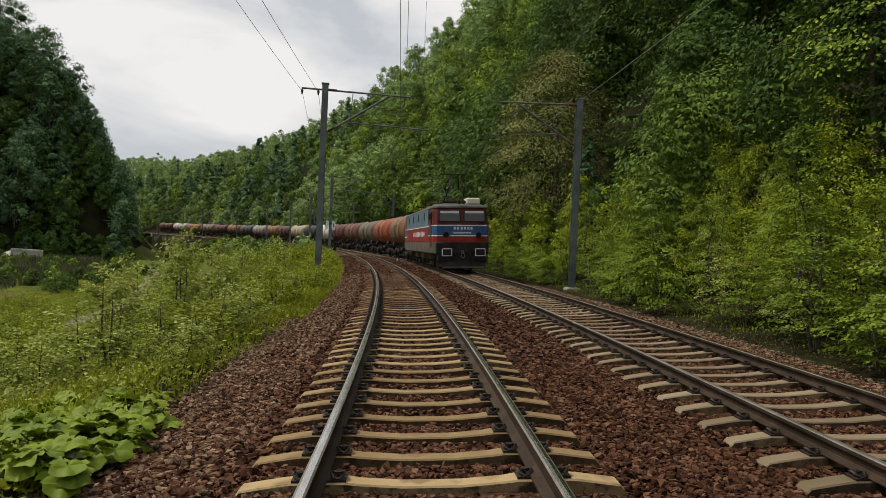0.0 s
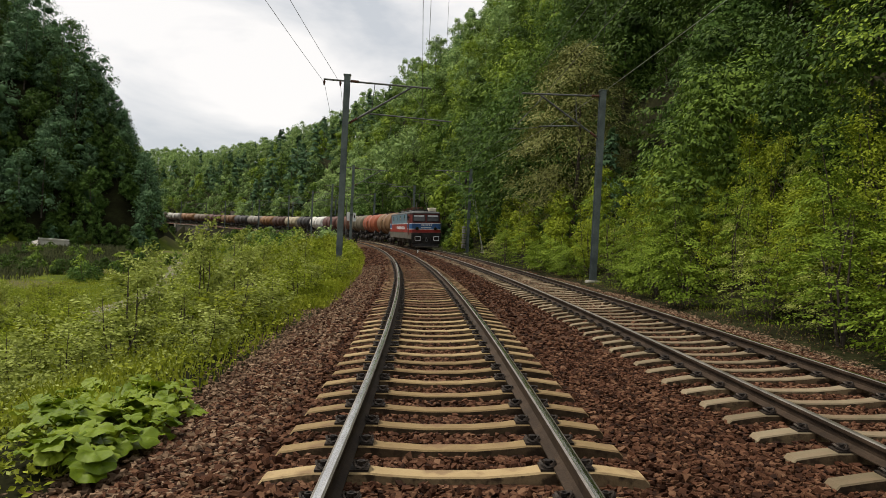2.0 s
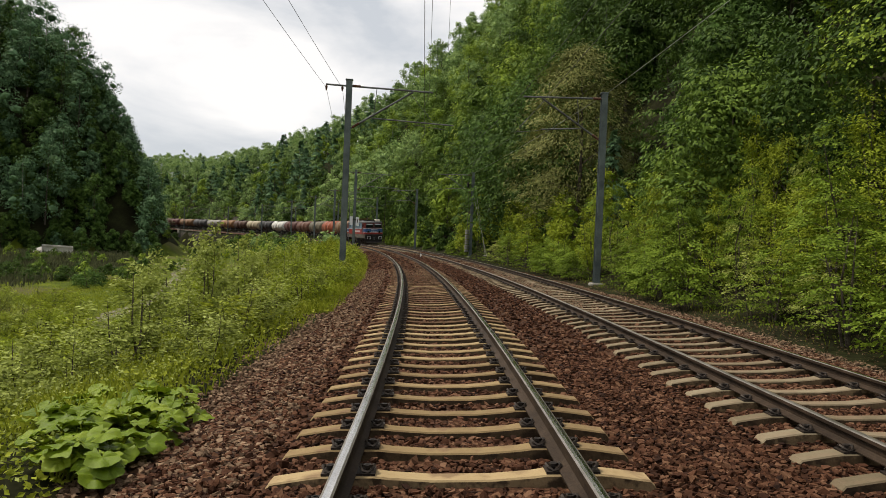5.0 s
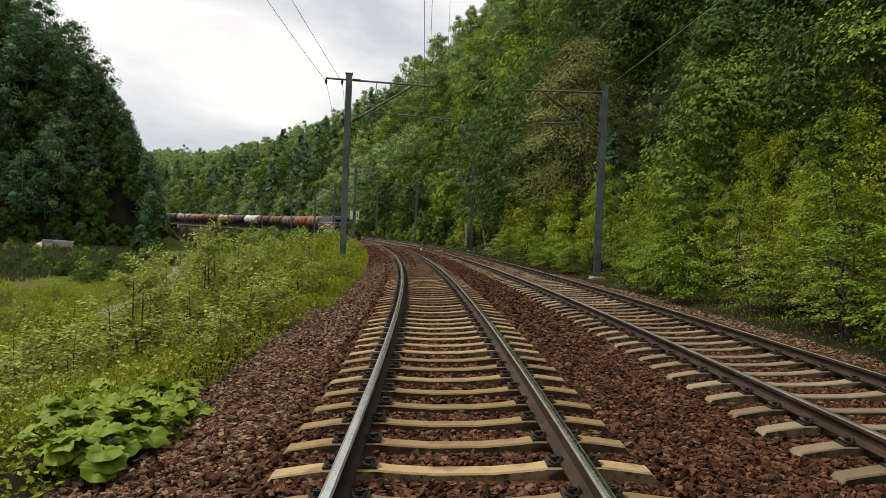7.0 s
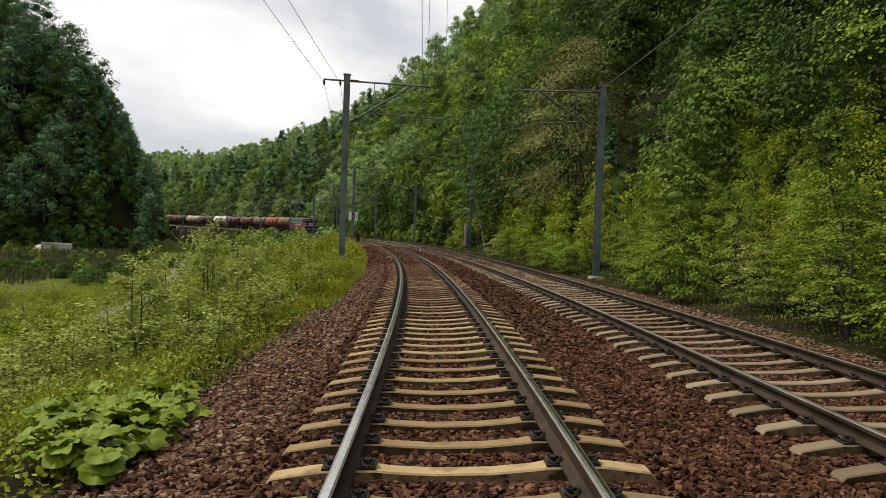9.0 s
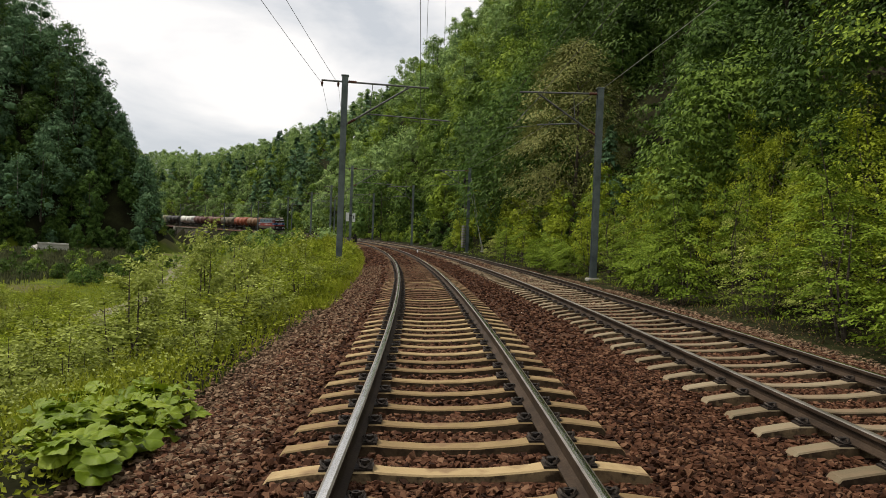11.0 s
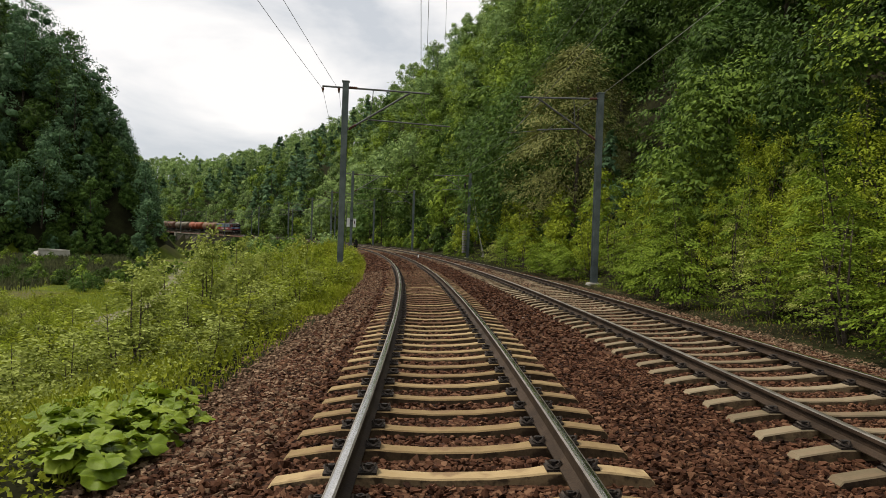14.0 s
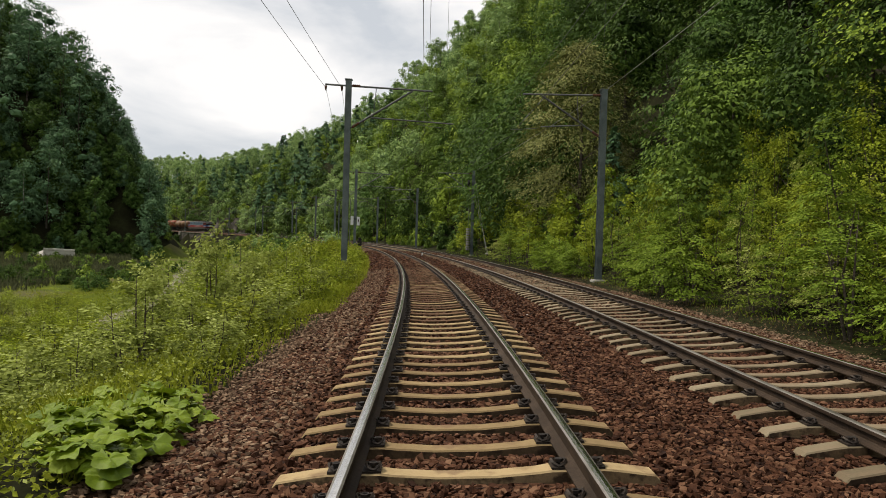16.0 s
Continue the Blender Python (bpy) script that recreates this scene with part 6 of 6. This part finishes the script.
carpet("long_grass", 5000, (17, 70), (-3.4, -2.1), 0.007, 0.36, M_GRASS, "long green grass at the ballast's edge", 172, kind="grass", power=1.3)
carpet("meadow_grass", 26000, (18, 95), (-34, -10), 0.020, 0.20, M_GRASS, "green meadow grass on the valley floor", 75, kind="grass", power=1.2)
carpet("undergrowth", 6000, (5, 85), (8.3, 13.0), 0.10, 0.35, M_LEAF_SAPLING2, "dark green undergrowth below the thicket", 76)
carpet("undergrowth", 1300, (13, 34), (8.1, 10.5), 0.065, 0.20, M_LEAF_SAPLING2, "low green herbs at the thicket's foot", 79)
carpet("leaf_litter", 13000, (4.5, 45), (7.35, 11.5), 0.055, 0.035, M_LITTER, "brown leaf litter and grit below the thicket", 70, power=1.3)
carpet("verge_grass", 800, (14, 60), (7.7, 8.6), 0.005, 0.22, M_GRASS, "sparse green grass at the ballast's edge", 77, kind="grass")
carpet("meadow_grass", 34000, (16, 75), (-27, -9.5), 0.016, 0.26, M_GRASS, "fresh green meadow grass beside the cart track", 175, kind="grass", power=1.1)
carpet("reeds", 22000, (56, 150), (-62, -30), 0.06, 1.0, M_REED, "brown dry reeds on the valley floor", 78, kind="grass")


def valley_bushes():
    rng = np.random.default_rng(81)
    n = 95
    s, o = rng.uniform(70, 190, n), rng.uniform(-56, -16, n)
    P = np.array([land(a, b)[:] for a, b in zip(s, o)])
    h = rng.uniform(0.8, 1.9, n)
    forest("valley_bushes", "mixed green and brown bushes on the valley floor", P, h, h * 0.6, 6, 50, rng.uniform(0.15, 0.24, n), pick(rng, n, (3, 3, 2.5, 1, 0, 0)), 82, start=np.full(n, 0.05))
    n = 40
    s, o = rng.uniform(46, 84, n), rng.uniform(-40, -24.5, n)
    o = np.where(s < 60, o - 4, o)
    P = np.array([land(a, b)[:] for a, b in zip(s, o)])
    h = rng.uniform(0.7, 1.7, n)
    forest("meadow_bushes", "dark green and brownish bushes at the meadow's edge", P, h, h * 0.75, 9, 110, rng.uniform(0.10, 0.15, n), pick(rng, n, (4, 1, 0, 3, 0, 0)), 86, start=np.full(n, 0.02))
    n = 44
    s, o = rng.uniform(84, 235, n), rng.uniform(-13, -4.5, n)
    P = np.array([land(a, b)[:] for a, b in zip(s, o)])
    h = rng.uniform(1.6, 2.6, n) * np.where(-o > 9, 1.7, 1.15) * np.where(s > 185, 0.7, 1.0)
    forest("bank_bushes", "green bushes along the far bank", P, h, h * 0.7, 8, 60, rng.uniform(0.28, 0.42, n), pick(rng, n, (2, 3, 3, 1, 0, 1)), 83, start=np.full(n, 0.02))
    # trees that close the view beyond the bridge
    n = 34
    s, o = rng.uniform(301, 345, n), rng.uniform(-18, -5.5, n)
    P = np.array([land(a, b)[:] for a, b in zip(s, o)])
    h = np.where(s < 309, rng.uniform(3.5, 6, n), rng.uniform(7.5, 12, n))
    forest("bank_trees", "dark green trees beside the bridge's far end", P, h, h * 0.36, 12, 80, rng.uniform(0.42, 0.55, n), pick(rng, n, (3, 0, 0, 3, 4, 0)), 87, start=np.full(n, 0.05))
    n = 46
    s, o = rng.uniform(297, 328, n), rng.uniform(-15, -5, n)
    P = np.array([land(a, b)[:] for a, b in zip(s, o)])
    h = rng.uniform(1.8, 3.4, n)
    forest("bank_bushes", "dark green bushes beside the bridge", P, h, h * 0.75, 7, 70, rng.uniform(0.25, 0.36, n), pick(rng, n, (4, 0.5, 0, 3, 0, 0)), 88, start=np.full(n, 0.02))
    # low bushes below the bridge
    n = 46
    s, o = rng.uniform(228, 300, n), rng.uniform(-30, -9, n)
    P = np.array([land(a, b)[:] for a, b in zip(s, o)])
    h = rng.uniform(0.6, 1.3, n)
    forest("bank_bushes", "green bushes below the bridge", P, h, h * 0.75, 8, 55, rng.uniform(0.25, 0.38, n), pick(rng, n, (3, 3, 2, 1, 0, 0)), 85, start=np.full(n, 0.02))
    # bushes on the outer side, along the far rails
    n = 190
    s, o = rng.uniform(78, 290, n), rng.uniform(9.3, 14.5, n)
    P = np.array([land(a, b)[:] for a, b in zip(s, o)])
    h = rng.uniform(1.2, 3.0, n) * np.where(o > 11.2, 1.5, 0.6)
    forest("slope_bushes", "yellow-green bushes at the slope's foot", P, h, h * 0.55, 8, 55, rng.uniform(0.28, 0.45, n), pick(rng, n, (2, 4, 4, 1, 0, 0)), 84, start=np.full(n, 0.02))


valley_bushes()


def dirt_path():
    """A sandy cart track along the valley floor."""
    ss = np.linspace(20, 125, 90)
    mid = np.interp(ss, [20, 29.5, 35, 41.5, 51.4, 61.3, 73.5, 87, 125], [-13.6, -14.4, -15.5, -17.1, -18.3, -19.0, -20.7, -22.2, -27.0]) + 0.25 * np.sin(ss * 0.4)
    rows = []
    for s, o in zip(ss, mid):
        for q in (-1.25, -0.7, -0.2, 0.3, 0.8, 1.3):
            p = land(s, o + 0.62 * q * (1 + 0.1 * math.sin(s * 1.7 + q)))
            rows.append((p.x, p.y, p.z + 0.05 - 0.03 * abs(q)))
    V = np.array(rows)
    i = np.arange(len(V)).reshape(len(ss), 6)
    F = np.stack([i[:-1, :-1], i[:-1, 1:], i[1:, 1:], i[1:, :-1]], -1).reshape(-1, 4)
    me = arrays_mesh("dirt_path", V, F, [M_PATH])
    me.shade_smooth()
    tagged(part("dirt_path", me), "pale sandy cart track through the meadow", "path", kind="structure")


dirt_path()


def butterbur_leaf(seed):
    """A big kidney-shaped leaf with a wavy, lobed rim and a notch at its stalk."""
    rng = random.Random(seed)
    g = Geo()
    n, rings = 22, 4
    vs = [(0.0, 0.0, 0.0)]
    ph = rng.uniform(0, 6.28)
    for r in range(1, rings + 1):
        f = r / rings
        for k in range(n):
            a = radians(-160) + radians(320) * k / (n - 1)
            lobes = 1 + 0.11 * math.cos(7 * a + ph) * f + 0.05 * rng.uniform(-1, 1) * f
            rad = 0.5 * f * lobes * (0.86 + 0.14 * math.cos(a))
            z = 0.10 * f * f + 0.045 * f * math.cos(5 * a + ph) - 0.16 * f ** 4 * (0.6 + 0.4 * math.cos(2 * a + ph)) + 0.03 * math.cos(9 * a + ph) * f + 0.018 * rng.uniform(-1, 1) * f
            vs.append((rad * math.cos(a), rad * math.sin(a), z))
    fs = [(0, 1 + k, 2 + k) for k in range(n - 1)]
    for r in range(rings - 1):
        o = 1 + r * n
        fs += [(o + k, o + n + k, o + n + k + 1, o + k + 1) for k in range(n - 1)]
    g.add(vs, fs)
    return g.mesh("leaf", M_BUTTERBUR, smooth=True)


def butterburs():
    rng = random.Random(91)
    leaves = [butterbur_leaf(300 + k) for k in range(6)]
    spots = []
    while len(spots) < 30:
        s, o = rng.uniform(4.8, 7.3), rng.uniform(-3.9, -2.55)
        if o < -2.85 - 0.5 * (s - 4.9):
            continue
        spots.append((s, o))
    for s, o in spots:
        ob = tagged(new("butterbur_plant"), "butterbur with big round bright green leaves", "plant", "butterburs at the ballast's edge")
        p = land(s, o)
        ob.matrix_basis = Matrix.Translation(p)
        for k in range(7):
            a = rng.uniform(0, 6.28)
            r, h = rng.uniform(0.05, 0.28), rng.uniform(0.08, 0.30)
            size = rng.uniform(0.18, 0.32)
            tip = Vector((r * math.cos(a), r * math.sin(a), h))
            g = Geo()
            g.tube([(0, 0, -0.05), (tip.x * 0.5, tip.y * 0.5, h * 0.6), tip], [0.009, 0.008, 0.006], n=5)
            part("stalk", g, M_LEAF_HERB, ob)
            m = Matrix.Translation(tip) @ Matrix.Rotation(a + rng.uniform(-0.5, 0.5), 4, "Z") @ Matrix.Rotation(rng.uniform(0.05, 0.5), 4, "Y") @ Matrix.Rotation(rng.uniform(-0.25, 0.25), 4, "X") @ Matrix.Scale(size, 4)
            part("leaf", leaves[rng.randrange(6)], parent=ob, at=m)


butterburs()

nearest_stones()


# ---- what moves ----
def train_at(t):
    """Where the locomotive's front stands on the line."""
    return 38.3 + 15.40 * t + 0.034 * t * t


def vehicle_pose(s, length, pivot):
    a, b = on_line(s + pivot, D2), on_line(s + length - pivot, D2)
    d = (b - a).normalized()
    x = d.cross(Vector((0, 0, 1))).normalized()
    roll = math.atan(CANT / 1.505)
    m = Matrix((x, d, x.cross(d))).transposed().to_4x4()
    return Matrix.Translation(a - d * pivot) @ m @ Matrix.Rotation(-roll, 4, "Y")


def motions():
    times = [0.5 * k for k in range(33)]
    walk(loco, [(t, vehicle_pose(train_at(t), LOCO_L, 4.3)) for t in times])
    for k, w in enumerate(wagons):
        walk(w, [(t, vehicle_pose(train_at(t) + LOCO_L - 0.25 + WAGON_L * k, WAGON_L, 2.6)) for t in times])
    turns = [k / 30 for k in range(481)]
    for w, y, r in WHEELS:
        walk(w, [(t, Matrix.Translation((0, y, r)) @ Matrix.Rotation(-(train_at(t) - train_at(0)) / r, 4, "X")) for t in turns])


motions()
